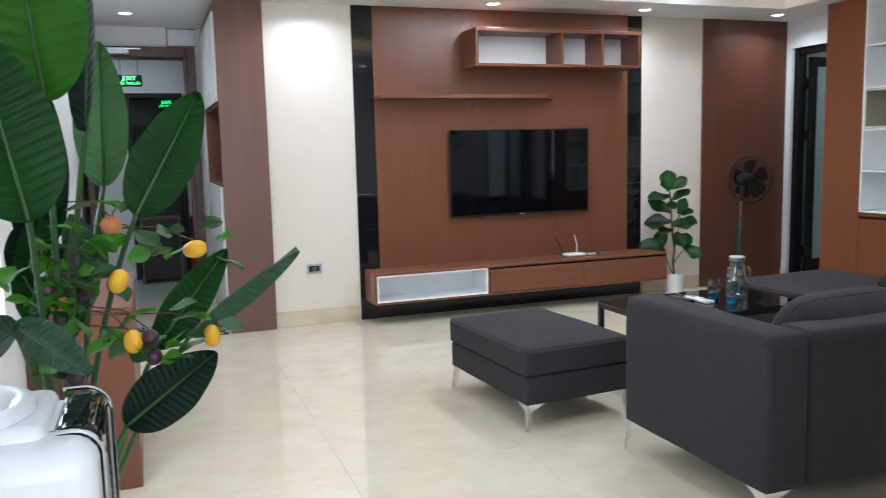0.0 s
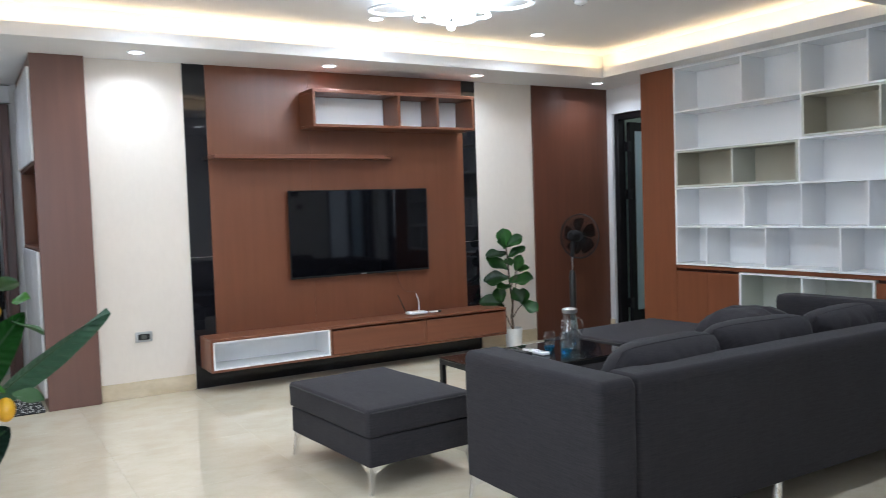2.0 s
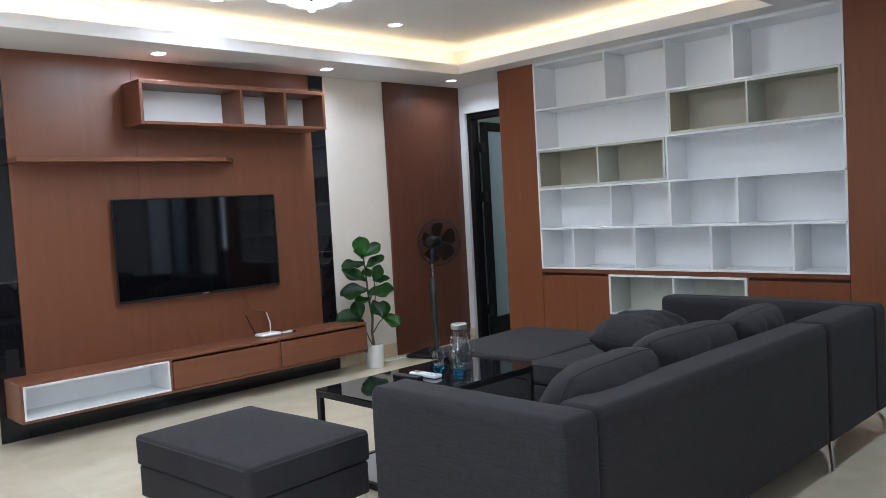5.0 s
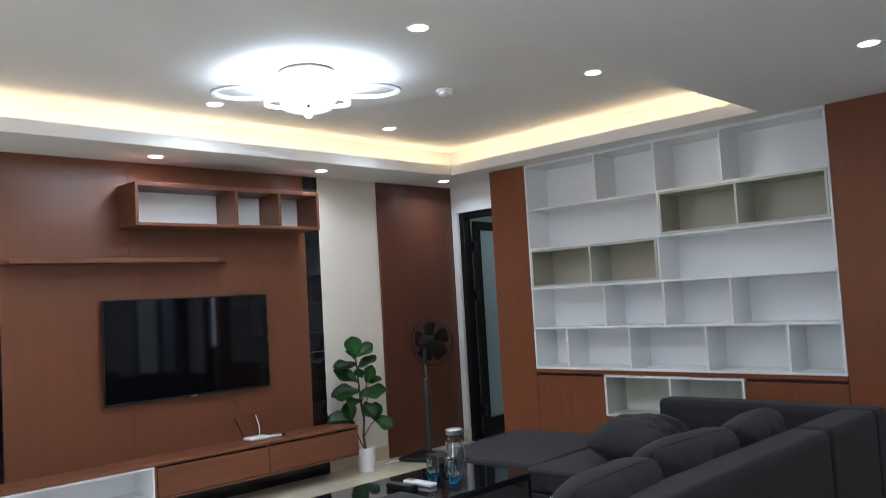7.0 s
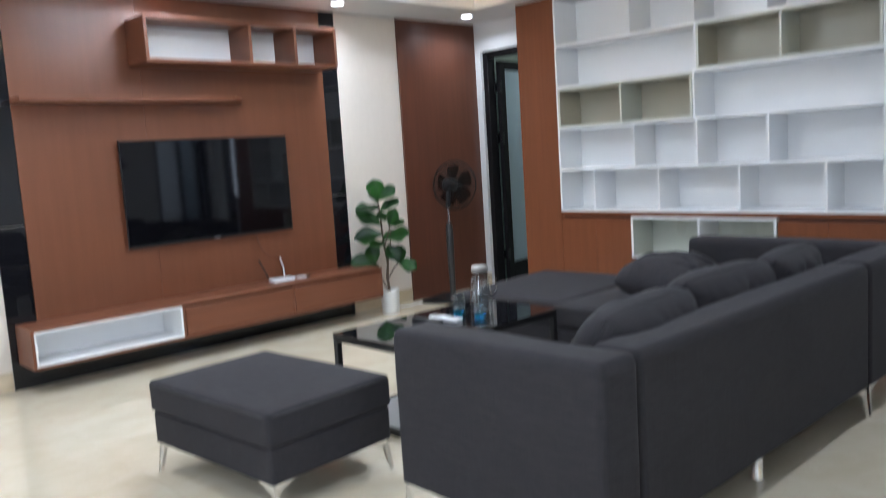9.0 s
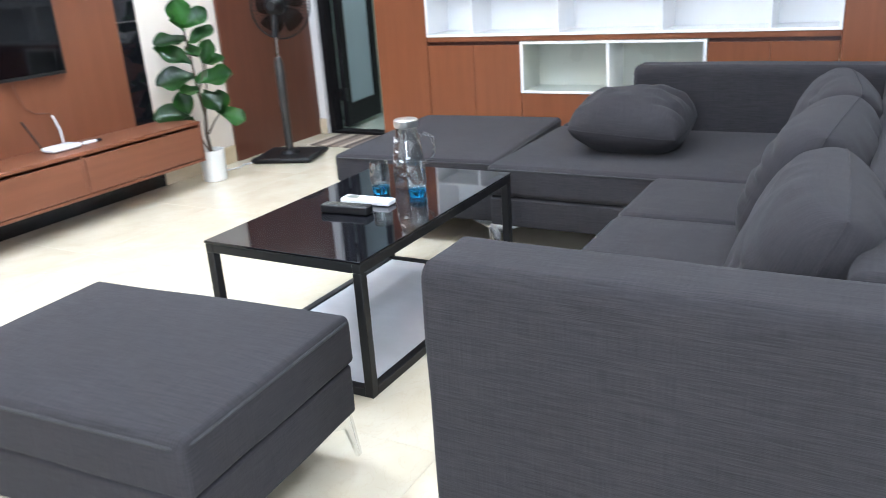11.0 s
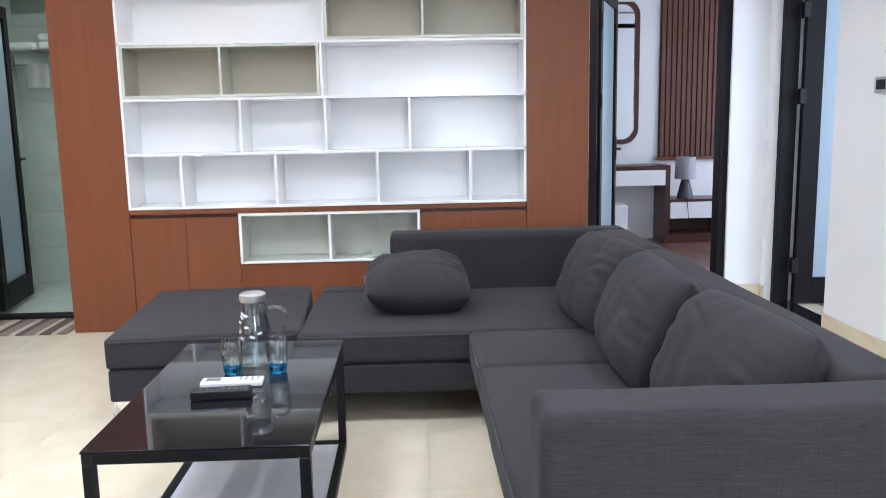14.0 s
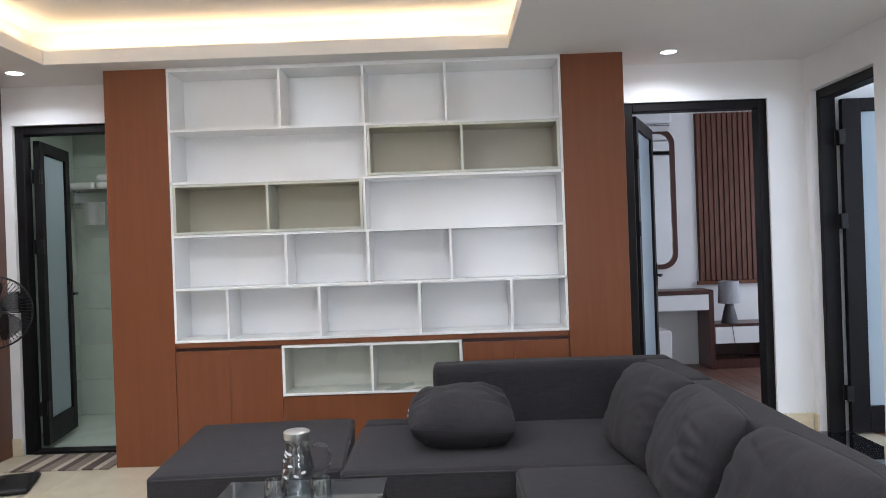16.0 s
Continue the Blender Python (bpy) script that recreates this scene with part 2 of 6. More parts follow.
def frosted(name, colour):
    """Milk glass: lets a soft light through and shows nothing behind it."""
    m, nt, p = nodes_of(name)
    n = nt.nodes.new("ShaderNodeTexNoise")
    n.inputs["Scale"].default_value = 1.2
    ramp = nt.nodes.new("ShaderNodeValToRGB")
    ramp.color_ramp.elements[0].color = rgb([c * 0.93 for c in colour])
    ramp.color_ramp.elements[1].color = rgb(colour)
    nt.links.new(n.outputs["Fac"], ramp.inputs["Fac"])
    tr = nt.nodes.new("ShaderNodeBsdfTranslucent")
    nt.links.new(ramp.outputs["Color"], tr.inputs["Color"])
    nt.links.new(ramp.outputs["Color"], p.inputs["Base Color"])
    p.inputs["Roughness"].default_value = 0.25
    mix = nt.nodes.new("ShaderNodeMixShader")
    mix.inputs[0].default_value = 0.55
    nt.links.new(p.outputs[0], mix.inputs[1])
    nt.links.new(tr.outputs[0], mix.inputs[2])
    nt.links.new(mix.outputs[0], nt.nodes["Material Output"].inputs["Surface"])
    return m


def wood_floor(name):
    return surface(name, (0.105, 0.052, 0.038), (0.20, 0.105, 0.075), 0.32, scale=(1.5, 22, 4), fine=200, bump=0.12, island=0.25)


WOOD = surface("brown_veneer", (0.150, 0.053, 0.025), (0.168, 0.060, 0.029), 0.34, scale=(18, 18, 1.1), fine=260, bump=0.06, depth=0.001, spread=0.04)
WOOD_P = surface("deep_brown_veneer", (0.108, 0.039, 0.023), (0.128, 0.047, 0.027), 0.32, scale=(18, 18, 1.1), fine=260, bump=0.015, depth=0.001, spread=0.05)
WOOD_H = surface("brown_veneer_level", (0.165, 0.060, 0.031), (0.188, 0.069, 0.036), 0.38, scale=(1.3, 26, 26), fine=300, bump=0.10, depth=0.001, spread=0.07)
WOOD_O = surface("orange_brown_veneer", (0.178, 0.060, 0.0265), (0.202, 0.069, 0.030), 0.38, scale=(26, 26, 1.3), fine=300, bump=0.10, depth=0.001, spread=0.07)
WOOD_S = surface("rose_brown_veneer", (0.125, 0.052, 0.036), (0.148, 0.062, 0.042), 0.36, scale=(18, 18, 1.1), fine=260, bump=0.06, depth=0.001, spread=0.05)
DARKWOOD = surface("dark_red_wood", (0.050, 0.015, 0.011), (0.078, 0.023, 0.016), 0.35, scale=(20, 20, 1.5), fine=250)
WHITE = surface("white_paint", (0.78, 0.78, 0.78), (0.82, 0.82, 0.82), 0.7, scale=(2, 2, 2), fine=160, bump=0.06, spread=0.02)
CEILING = surface("ceiling_paint", (0.76, 0.76, 0.76), (0.80, 0.80, 0.80), 0.75, scale=(1.5, 1.5, 1.5), fine=120, bump=0.04, spread=0.015)
BEIGE = surface("cream_wallpaper", (0.735, 0.67, 0.595), (0.755, 0.69, 0.615), 0.62, scale=(30, 30, 14), fine=420, bump=0.12, depth=0.001, spread=0.025)
GREYWALL = surface("grey_wall", (0.36, 0.37, 0.40), (0.42, 0.43, 0.46), 0.6, scale=(3, 3, 3), bump=0.05, spread=0.03)
BASE = surface("cream_marble", (0.60, 0.50, 0.34), (0.72, 0.62, 0.46), 0.2, scale=(5, 5, 9), fine=60, bump=0.03, spread=0.06)
TILE = marble_tile("polished_floor_tile")
GROUT = surface("floor_grout", (0.55, 0.48, 0.355), (0.61, 0.54, 0.41), 0.6)
LAM = surface("white_laminate", (0.86, 0.87, 0.885), (0.89, 0.90, 0.91), 0.22, scale=(2, 2, 2), fine=90, bump=0.02, spread=0.012)
SAGE = surface("sage_grey_laminate", (0.43, 0.405, 0.325), (0.47, 0.445, 0.36), 0.30, scale=(2, 2, 2), fine=90, bump=0.02, spread=0.02)
SAGE_P = surface("pale_sage_laminate", (0.56, 0.58, 0.52), (0.60, 0.62, 0.56), 0.28, scale=(2, 2, 2), fine=90, bump=0.02, spread=0.02)
BLACKGLASS = surface("black_glass", (0.006, 0.006, 0.008), (0.009, 0.009, 0.011), 0.03, scale=(2, 2, 2), bump=0.0, spread=0.02)
SCREEN = surface("television_screen", (0.002, 0.002, 0.003), (0.003, 0.003, 0.004), 0.05, scale=(2, 2, 2), bump=0.0, spread=0.02)
SCREEN.node_tree.nodes["Principled BSDF"].inputs["Specular IOR Level"].default_value = 0.35
BLACKMETAL = surface("black_metal", (0.007, 0.007, 0.008), (0.012, 0.012, 0.013), 0.40, metal=0.0, scale=(8, 8, 8), fine=300, bump=0.05)
ALU = surface("dark_bronze_aluminium", (0.007, 0.006, 0.007), (0.010, 0.009, 0.010), 0.5, metal=0.0, scale=(5, 5, 5), fine=300, bump=0.04)
for m_, lv in ((WOOD, 0.5), (WOOD_P, 0.5), (WOOD_O, 0.28), (WOOD_H, 0.4), (WOOD_S, 0.6), (ALU, 0.16), (BLACKMETAL, 0.3)):
    m_.node_tree.nodes["Principled BSDF"].inputs["Specular IOR Level"].default_value = lv
PLASTIC = surface("black_plastic", (0.008, 0.008, 0.009), (0.014, 0.014, 0.015), 0.45, scale=(9, 9, 9), fine=300, bump=0.05)
PLASTIC.node_tree.nodes["Principled BSDF"].inputs["Specular IOR Level"].default_value = 0.3
GREYPLASTIC = surface("grey_green_plastic", (0.065, 0.07, 0.06), (0.09, 0.095, 0.085), 0.35, scale=(9, 9, 9), fine=300, bump=0.03)
COLUMN = surface("dark_grey_plastic", (0.028, 0.028, 0.027), (0.042, 0.042, 0.040), 0.3, scale=(9, 9, 9), fine=300, bump=0.03)
WHITEPLASTIC = surface("white_plastic", (0.78, 0.79, 0.82), (0.83, 0.84, 0.86), 0.25, scale=(6, 6, 6), fine=200, bump=0.02, spread=0.015)
GREYRIM = surface("grey_enamel", (0.42, 0.44, 0.46), (0.48, 0.50, 0.52), 0.4, scale=(6, 6, 6), bump=0.0, spread=0.02)
CHROME = surface("chrome", (0.75, 0.75, 0.76), (0.85, 0.85, 0.86), 0.14, metal=1.0, scale=(9, 9, 9), bump=0.0, spread=0.03)
STEEL = surface("silver_steel", (0.48, 0.49, 0.50), (0.56, 0.57, 0.58), 0.3, metal=0.9, scale=(120, 120, 2), fine=300, bump=0.03)
CLOTH = fabric("charcoal_woven_cloth", (0.0146, 0.0137, 0.0155), (0.0500, 0.0464, 0.0512))
PIPING = surface("charcoal_piping", (0.022, 0.022, 0.025), (0.036, 0.035, 0.038), 0.9, scale=(60, 60, 60), fine=500, bump=0.3)
LEAF_M = surface("deep_green_leaf", (0.011, 0.070, 0.009), (0.018, 0.100, 0.014), 0.42, scale=(9, 9, 9), fine=220, bump=0.1, spread=0.14)
LEAF = surface("banana_leaf", (0.036, 0.140, 0.008), (0.052, 0.185, 0.012), 0.42, scale=(9, 9, 9), fine=220, bump=0.1, spread=0.14)
LEAF_L = surface("pale_leaf", (0.095, 0.200, 0.080), (0.125, 0.240, 0.105), 0.5, scale=(9, 9, 9), fine=220, bump=0.1, spread=0.12)
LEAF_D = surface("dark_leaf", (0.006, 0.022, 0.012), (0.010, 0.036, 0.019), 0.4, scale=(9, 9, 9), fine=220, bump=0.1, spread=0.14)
for m_ in (LEAF, LEAF_M, LEAF_L, LEAF_D):
    m_.node_tree.nodes["Principled BSDF"].inputs["Specular IOR Level"].default_value = 0.25
FIG = surface("fig_leaf", (0.010, 0.055, 0.010), (0.040, 0.160, 0.022), 0.30, scale=(7, 7, 7), fine=160, bump=0.15, spread=0.2, island=0.5)
LEAF_G = surface("grey_green_leaf", (0.042, 0.110, 0.060), (0.060, 0.140, 0.080), 0.45, scale=(9, 9, 9), fine=220, bump=0.1, spread=0.14)
STEM = surface("green_stem", (0.018, 0.062, 0.014), (0.034, 0.098, 0.024), 0.5, scale=(20, 20, 4))
BARK = surface("brown_stem", (0.060, 0.040, 0.026), (0.110, 0.075, 0.050), 0.85, scale=(30, 30, 10))
SOIL = surface("dark_soil", (0.03, 0.02, 0.015), (0.06, 0.045, 0.03), 0.95, scale=(40, 40, 40), bump=0.6)
LEMON = surface("yellow_fruit", (0.75, 0.36, 0.015), (0.82, 0.46, 0.02), 0.4, scale=(20, 20, 20), fine=300, bump=0.15)
PLUM = surface("plum_fruit", (0.028, 0.012, 0.022), (0.075, 0.022, 0.040), 0.35, scale=(25, 25, 25), fine=200)
PEACH = surface("peach_fruit", (0.60, 0.16, 0.05), (0.68, 0.30, 0.12), 0.5, scale=(22, 22, 22), fine=200)
CERAMIC = surface("white_ceramic", (0.72, 0.72, 0.70), (0.78, 0.78, 0.76), 0.35, scale=(8, 8, 8), fine=200, bump=0.03)
CLEAR = thin_glass("clear_glass")
SMOKE = glass("smoky_plastic", (0.16, 0.16, 0.17), 0.15, 1.1)
BLUE = glass("blue_glass", (0.05, 0.42, 0.85))
FROST = frosted("frosted_door_glass", (0.72, 0.82, 0.88))
TABLESHELF = surface("pale_grey_glass", (0.50, 0.51, 0.54), (0.62, 0.63, 0.66), 0.10, scale=(2.5, 1.5, 2), fine=40, bump=0.0, spread=0.03)
MIRROR = surface("mirror", (0.86, 0.88, 0.89), (0.88, 0.90, 0.91), 0.02, metal=1.0, bump=0.0, spread=0.005)
BATHTILE = surface("pale_green_tile", (0.42, 0.48, 0.42), (0.49, 0.55, 0.48), 0.15, scale=(2.5, 2.5, 2.5), fine=40, bump=0.02, spread=0.05, island=0.04)
TOWEL = surface("white_towel", (0.72, 0.72, 0.70), (0.80, 0.80, 0.78), 0.95, scale=(30, 30, 30), fine=500, bump=0.6, depth=0.004)
RUGDARK = surface("dark_brown_rug", (0.060, 0.042, 0.034), (0.10, 0.072, 0.060), 0.95, scale=(60, 60, 60), fine=500, bump=0.6)
RUGLIGHT = surface("beige_rug", (0.40, 0.33, 0.26), (0.50, 0.42, 0.34), 0.95, scale=(60, 60, 60), fine=500, bump=0.6)
RUGMID = surface("taupe_rug", (0.17, 0.13, 0.105), (0.22, 0.17, 0.14), 0.95, scale=(60, 60, 60), fine=500, bump=0.6)
PEBBLEDARK = surface("black_mat", (0.012, 0.012, 0.013), (0.022, 0.022, 0.022), 0.9, scale=(40, 40, 40), bump=0.4)
PEBBLE = surface("white_pebble_print", (0.62, 0.62, 0.60), (0.75, 0.75, 0.73), 0.8, scale=(40, 40, 40), bump=0.3)
SHADE = surface("grey_lampshade", (0.36, 0.37, 0.40), (0.42, 0.43, 0.46), 0.9, scale=(30, 30, 30), fine=400, bump=0.3)
LAMPBASE = surface("dark_grey_lamp_base", (0.060, 0.062, 0.070), (0.085, 0.088, 0.096), 0.5, scale=(12, 12, 12))
PLANK = wood_floor("dark_floorboard")
RED = surface("red_enamel", (0.32, 0.015, 0.012), (0.40, 0.022, 0.018), 0.3, scale=(8, 8, 8), bump=0.02)
BRIGHT = glow("downlight_lens", (0.95, 0.97, 1.0), 14)
RINGLIGHT = glow("led_ring", (0.86, 0.95, 1.0), 20)
RINGDIM = glow("dim_led_ring", (0.86, 0.95, 1.0), 1.1)
COVESTRIP = glow("warm_led_strip", (1.0, 0.62, 0.25), 6)
GREENLIT = glow("green_sign_light", (0.02, 1.0, 0.18), 3.0)
GREENDIM = glow("green_sign_face", (0.0, 0.22, 0.04), 0.5)


# ---- builders ----
def origin_of(ob):
    v = Vector((0, 0, 0))
    while ob is not None:
        v += ob.location
        ob = ob.parent
    return v


def thing(name, at, label, category, group="", kind=""):
    ob = new(name)
    ob.empty_display_size = 0.1
    ob.location = at
    return tagged(ob, label, category, group, kind)


def finish(ob, smooth):
    me = ob.data
    if smooth:
        me.shade_smooth()
        me.set_sharp_from_angle(angle=radians(40))
        for f in me.polygons:
            if max(abs(c) for c in f.normal) > 0.99995:
                f.use_smooth = False
    return ob


def part(name, bm, material, parent, label="", smooth=True):
    """Links a bmesh, given in the place's own coordinates, as one mesh under a thing or a part."""
    me = bpy.data.meshes.new(name)
    bmesh.ops.translate(bm, verts=bm.verts, vec=-origin_of(parent))
    bm.normal_update()
    bm.to_mesh(me)
    bm.free()
    me.materials.append(material)
    ob = new(name, me)
    ob.parent = parent
    tagged(ob, label)
    return finish(ob, smooth)


def solo(name, bm, material, label, category, at=(0, 0, 0), kind="", group="", smooth=True):
    """A thing that is one mesh."""
    me = bpy.data.meshes.new(name)
    bmesh.ops.translate(bm, verts=bm.verts, vec=-Vector(at))
    bm.normal_update()
    bm.to_mesh(me)
    bm.free()
    me.materials.append(material)
    ob = new(name, me)
    ob.location = at
    tagged(ob, label, category, group, kind)
    return finish(ob, smooth)


def add_box(bm, x0, x1, y0, y1, z0, z1, bevel=0.0, segments=2):
    r = bmesh.ops.create_cube(bm, size=1.0)
    vs = r["verts"]
    bmesh.ops.scale(bm, vec=(abs(x1 - x0), abs(y1 - y0), abs(z1 - z0)), verts=vs)
    bmesh.ops.translate(bm, vec=((x0 + x1) / 2, (y0 + y1) / 2, (z0 + z1) / 2), verts=vs)
    if bevel:
        es = list({e for v in vs for e in v.link_edges})
        bmesh.ops.bevel(bm, geom=es, offset=bevel, segments=segments, profile=0.5, affect="EDGES")
    return bm


def box(x0, x1, y0, y1, z0, z1, bevel=0.002, segments=1):
    return add_box(bmesh.new(), x0, x1, y0, y1, z0, z1, bevel, segments)


def boxes(*rows, bevel=0.0):
    bm = bmesh.new()
    for r in rows:
        add_box(bm, *r, bevel=bevel, segments=1)
    return bm


def spin(profile, at=(0, 0, 0), n=32, close=False):
    """A turned body: (radius, height) rows, from the lowest up."""
    bm = bmesh.new()
    rings = []
    for r, z in profile:
        if r < 1e-5:
            rings.append([bm.verts.new((at[0], at[1], at[2] + z))])
        else:
            rings.append([bm.verts.new((at[0] + r * math.cos(2 * math.pi * i / n), at[1] + r * math.sin(2 * math.pi * i / n), at[2] + z)) for i in range(n)])
    pairs = list(zip(rings, rings[1:])) + ([(rings[-1], rings[0])] if close else [])
    for a, b in pairs:
        for i in range(n):
            j = (i + 1) % n
            if len(a) == 1 and len(b) == 1:
                continue
            if len(a) == 1:
                bm.faces.new((a[0], b[j], b[i]))
            elif len(b) == 1:
                bm.faces.new((a[i], a[j], b[0]))
            else:
                bm.faces.new((a[i], a[j], b[j], b[i]))
    bmesh.ops.recalc_face_normals(bm, faces=bm.faces)
    return bm


def tube(points, radius, n=8, bm=None, closed=False, taper=1.0):
    """A round bar along points."""
    bm = bm or bmesh.new()
    pts = [Vector(p) for p in points]
    rings = []
    up = Vector((0.13, 0.21, 0.97)).normalized()
    for i, p in enumerate(pts):
        a = pts[i - 1] if i or closed else p
        b = pts[(i + 1) % len(pts)] if i < len(pts) - 1 or closed else p
        d = (b - a).normalized()
        s = d.cross(up)
        if s.length < 1e-3:
            s = d.cross(Vector((1, 0, 0)))
        s.normalize()
        u = s.cross(d)
        r = radius * (1 + (taper - 1) * i / max(len(pts) - 1, 1))
        rings.append([bm.verts.new(p + r * (math.cos(2 * math.pi * k / n) * s + math.sin(2 * math.pi * k / n) * u)) for k in range(n)])
    pairs = list(zip(rings, rings[1:])) + ([(rings[-1], rings[0])] if closed else [])
    for a, b in pairs:
        for k in range(n):
            bm.faces.new((a[k], a[(k + 1) % n], b[(k + 1) % n], b[k]))
    if not closed:
        bm.faces.new(rings[0])
        bm.faces.new(rings[-1])
    bmesh.ops.recalc_face_normals(bm, faces=bm.faces)
    return bm


def arc(a, b, sag, n=10):
    """Points of a sagging line from a to b."""
    a, b = Vector(a), Vector(b)
    return [a.lerp(b, i / n) + Vector((0, 0, -4 * sag * (i / n) * (1 - i / n))) for i in range(n + 1)]


def lettering(name, text, size, m, material, parent):
    cu = bpy.data.curves.new(name, "FONT")
    cu.body, cu.size, cu.align_x, cu.align_y, cu.extrude = text, size, "CENTER", "CENTER", 0.001
    tmp = bpy.data.objects.new("lettering_curve", cu)
    scene.collection.objects.link(tmp)
    me = bpy.data.meshes.new_from_object(tmp.evaluated_get(bpy.context.evaluated_depsgraph_get()))
    bpy.data.objects.remove(tmp)
    me.materials.clear()
    me.materials.append(material)
    ob = new(name, me)
    ob.parent = parent
    ob.matrix_basis = Matrix.Translation(-origin_of(parent)) @ m
    return ob


def shift(ob, x, y, z):
    ob.location = ob.location + Vector((x, y, z))


# ---- the setting: floors, walls, ceilings ----
def wall(name, rows, material, label="plain painted wall"):
    ob = solo(name, boxes(*rows), material, label, "wall", kind="structure", smooth=False)
    return ob


T = 0.15
floor = solo("floor", box(-0.6, 6.31, -1.6, 8.5, -0.08, -0.012, 0), GROUT, "polished cream marble tile floor with thin joints", "floor", kind="structure")
wall("wall_north", [(1.16, WALL_E + T, WALL_N, WALL_N + T, 0, HIGH + 0.2)], BEIGE, "cream textured wallpaper wall behind the television")
wall("wall_entry", [(-0.45, -0.19, 8.35, 8.5, 0, 2.7), (0.75, 1.6, 8.35, 8.5, 0, 2.7), (-0.19, 0.75, 8.35, 8.5, 2.33, 2.7), (1.16, 1.31, WALL_N + T, 8.35, 0, 2.7)], WHITE,
     "white wall around the entrance door")
wall("wall_west", [(WALL_W - T, WALL_W, -1.6, ADDED_WIN[0], 0, 2.7), (WALL_W - T, WALL_W, ADDED_WIN[1], 8.5, 0, 2.7), (WALL_W - T, WALL_W, ADDED_WIN[0], ADDED_WIN[1], 0, ADDED_WIN[2]),
                   (WALL_W - T, WALL_W, ADDED_WIN[0], ADDED_WIN[1], ADDED_WIN[3], 2.7)], WHITE, "white side wall with an added window")
# unseen window, added as the opening for the side fill light
added_window_1 = thing("added_window_1", (WALL_W - 0.1, ADDED_WIN[0], ADDED_WIN[2]), "white framed window added unseen in the side wall", "window", kind="structure")
for r in [(ADDED_WIN[0], ADDED_WIN[0] + 0.05, ADDED_WIN[2], ADDED_WIN[3]), (ADDED_WIN[1] - 0.05, ADDED_WIN[1], ADDED_WIN[2], ADDED_WIN[3]), (ADDED_WIN[0] + 0.05, ADDED_WIN[1] - 0.05, ADDED_WIN[2], ADDED_WIN[2] + 0.05), (ADDED_WIN[0] + 0.05, ADDED_WIN[1] - 0.05, ADDED_WIN[3] - 0.05, ADDED_WIN[3])]:
    part("window_frame", box(WALL_W - 0.12, WALL_W - 0.07, *r, 0.004), WHITEPLASTIC, added_window_1)
part("pane", box(WALL_W - 0.10, WALL_W - 0.094, ADDED_WIN[0] + 0.052, ADDED_WIN[1] - 0.052, ADDED_WIN[2] + 0.052, ADDED_WIN[3] - 0.052, 0.0), FROST, added_window_1, "frosted glass pane")
# east wall, with the bathroom and bedroom doorways; the bookcase stands against it
D1 = (6.84, 6.12, 2.245)    # bathroom doorway: y from, y to, head
D2 = (2.685, 1.72, 2.25)
wall("wall_east", [(WALL_E, WALL_E + T, D1[0], WALL_N, 0, 2.7), (WALL_E, WALL_E + T, D2[0], D1[1], 0, 2.7), (WALL_E, WALL_E + T, WALL_S - T, D2[1], 0, 2.7),
                   (WALL_E, WALL_E + T, D1[1], D1[0], D1[2], 2.7), (WALL_E, WALL_E + T, D2[1], D2[0], D2[2], 2.7)], WHITE, "white wall with two doorways")
D3 = (5.28, 6.09, 2.275)
wall("wall_south", [(1.87, 2.9, WALL_S - 0.108, WALL_S, 0, 2.7), (2.9, D3[0], WALL_S - T, WALL_S2, 0, 2.7), (D3[1], WALL_E, WALL_S - T, WALL_S2, 0, 2.7), (D3[0], D3[1], WALL_S - T, WALL_S2, D3[2], 2.7)], WHITE,
     "white wall with the doorway of a second room")
wall("wall_kitchen", [(-0.45, 3.1, -1.6, -1.5, 0, 2.7), (3.0, 3.1, -1.5, WALL_S - T, 0, 2.7)], WHITE)

# lower ceiling with the tray's opening, its upright faces and the raised ceiling, in one mesh
cb = bmesh.new()
for r in [(-0.45, TX0, -1.6, 8.5, CEIL, CEIL + 0.085), (TX1, WALL_E + T, 1.25, WALL_N + T, CEIL, CEIL + 0.085), (TX0, TX1, TY1, WALL_N + T, CEIL, CEIL + 0.085),
          (TX0, TX1, -1.6, TY0, CEIL, CEIL + 0.085), (TX0, 1.31, WALL_N + T, 8.5, CEIL, CEIL + 0.085)]:
    add_box(cb, *r)
G = 0.14
add_box(cb, TX0 - G - 0.1, TX1 + G + 0.1, TY0 - G - 0.1, TY1 + G + 0.1, HIGH, HIGH + 0.06)
for r in [(TX0 - G - 0.1, TX0 - G, TY0 - G, TY1 + G), (TX1 + G, TX1 + G + 0.1, TY0 - G, TY1 + G), (TX0 - G - 0.1, TX1 + G + 0.1, TY1 + G, TY1 + G + 0.1), (TX0 - G - 0.1, TX1 + G + 0.1, TY0 - G - 0.1, TY0 - G)]:
    add_box(cb, *r, CEIL + 0.085, HIGH)
solo("ceiling", cb, CEILING, "white plasterboard ceiling with a raised tray lit by warm coves", "ceiling", kind="structure", smooth=False)
solo("trim", boxes((TX0 - 0.09, TX1 + 0.09, TY1 + 0.062, TY1 + 0.078, CEIL + 0.085, CEIL + 0.090), (TX0 - 0.09, TX1 + 0.09, TY0 - 0.078, TY0 - 0.062, CEIL + 0.085, CEIL + 0.090),
                   (TX1 + 0.062, TX1 + 0.078, TY0, TY1, CEIL + 0.085, CEIL + 0.090), (TX0 - 0.078, TX0 - 0.062, TY0, TY1, CEIL + 0.085, CEIL + 0.090)), COVESTRIP,
     "warm white light strip lying in the ceiling cove", "light strip", kind="structure")

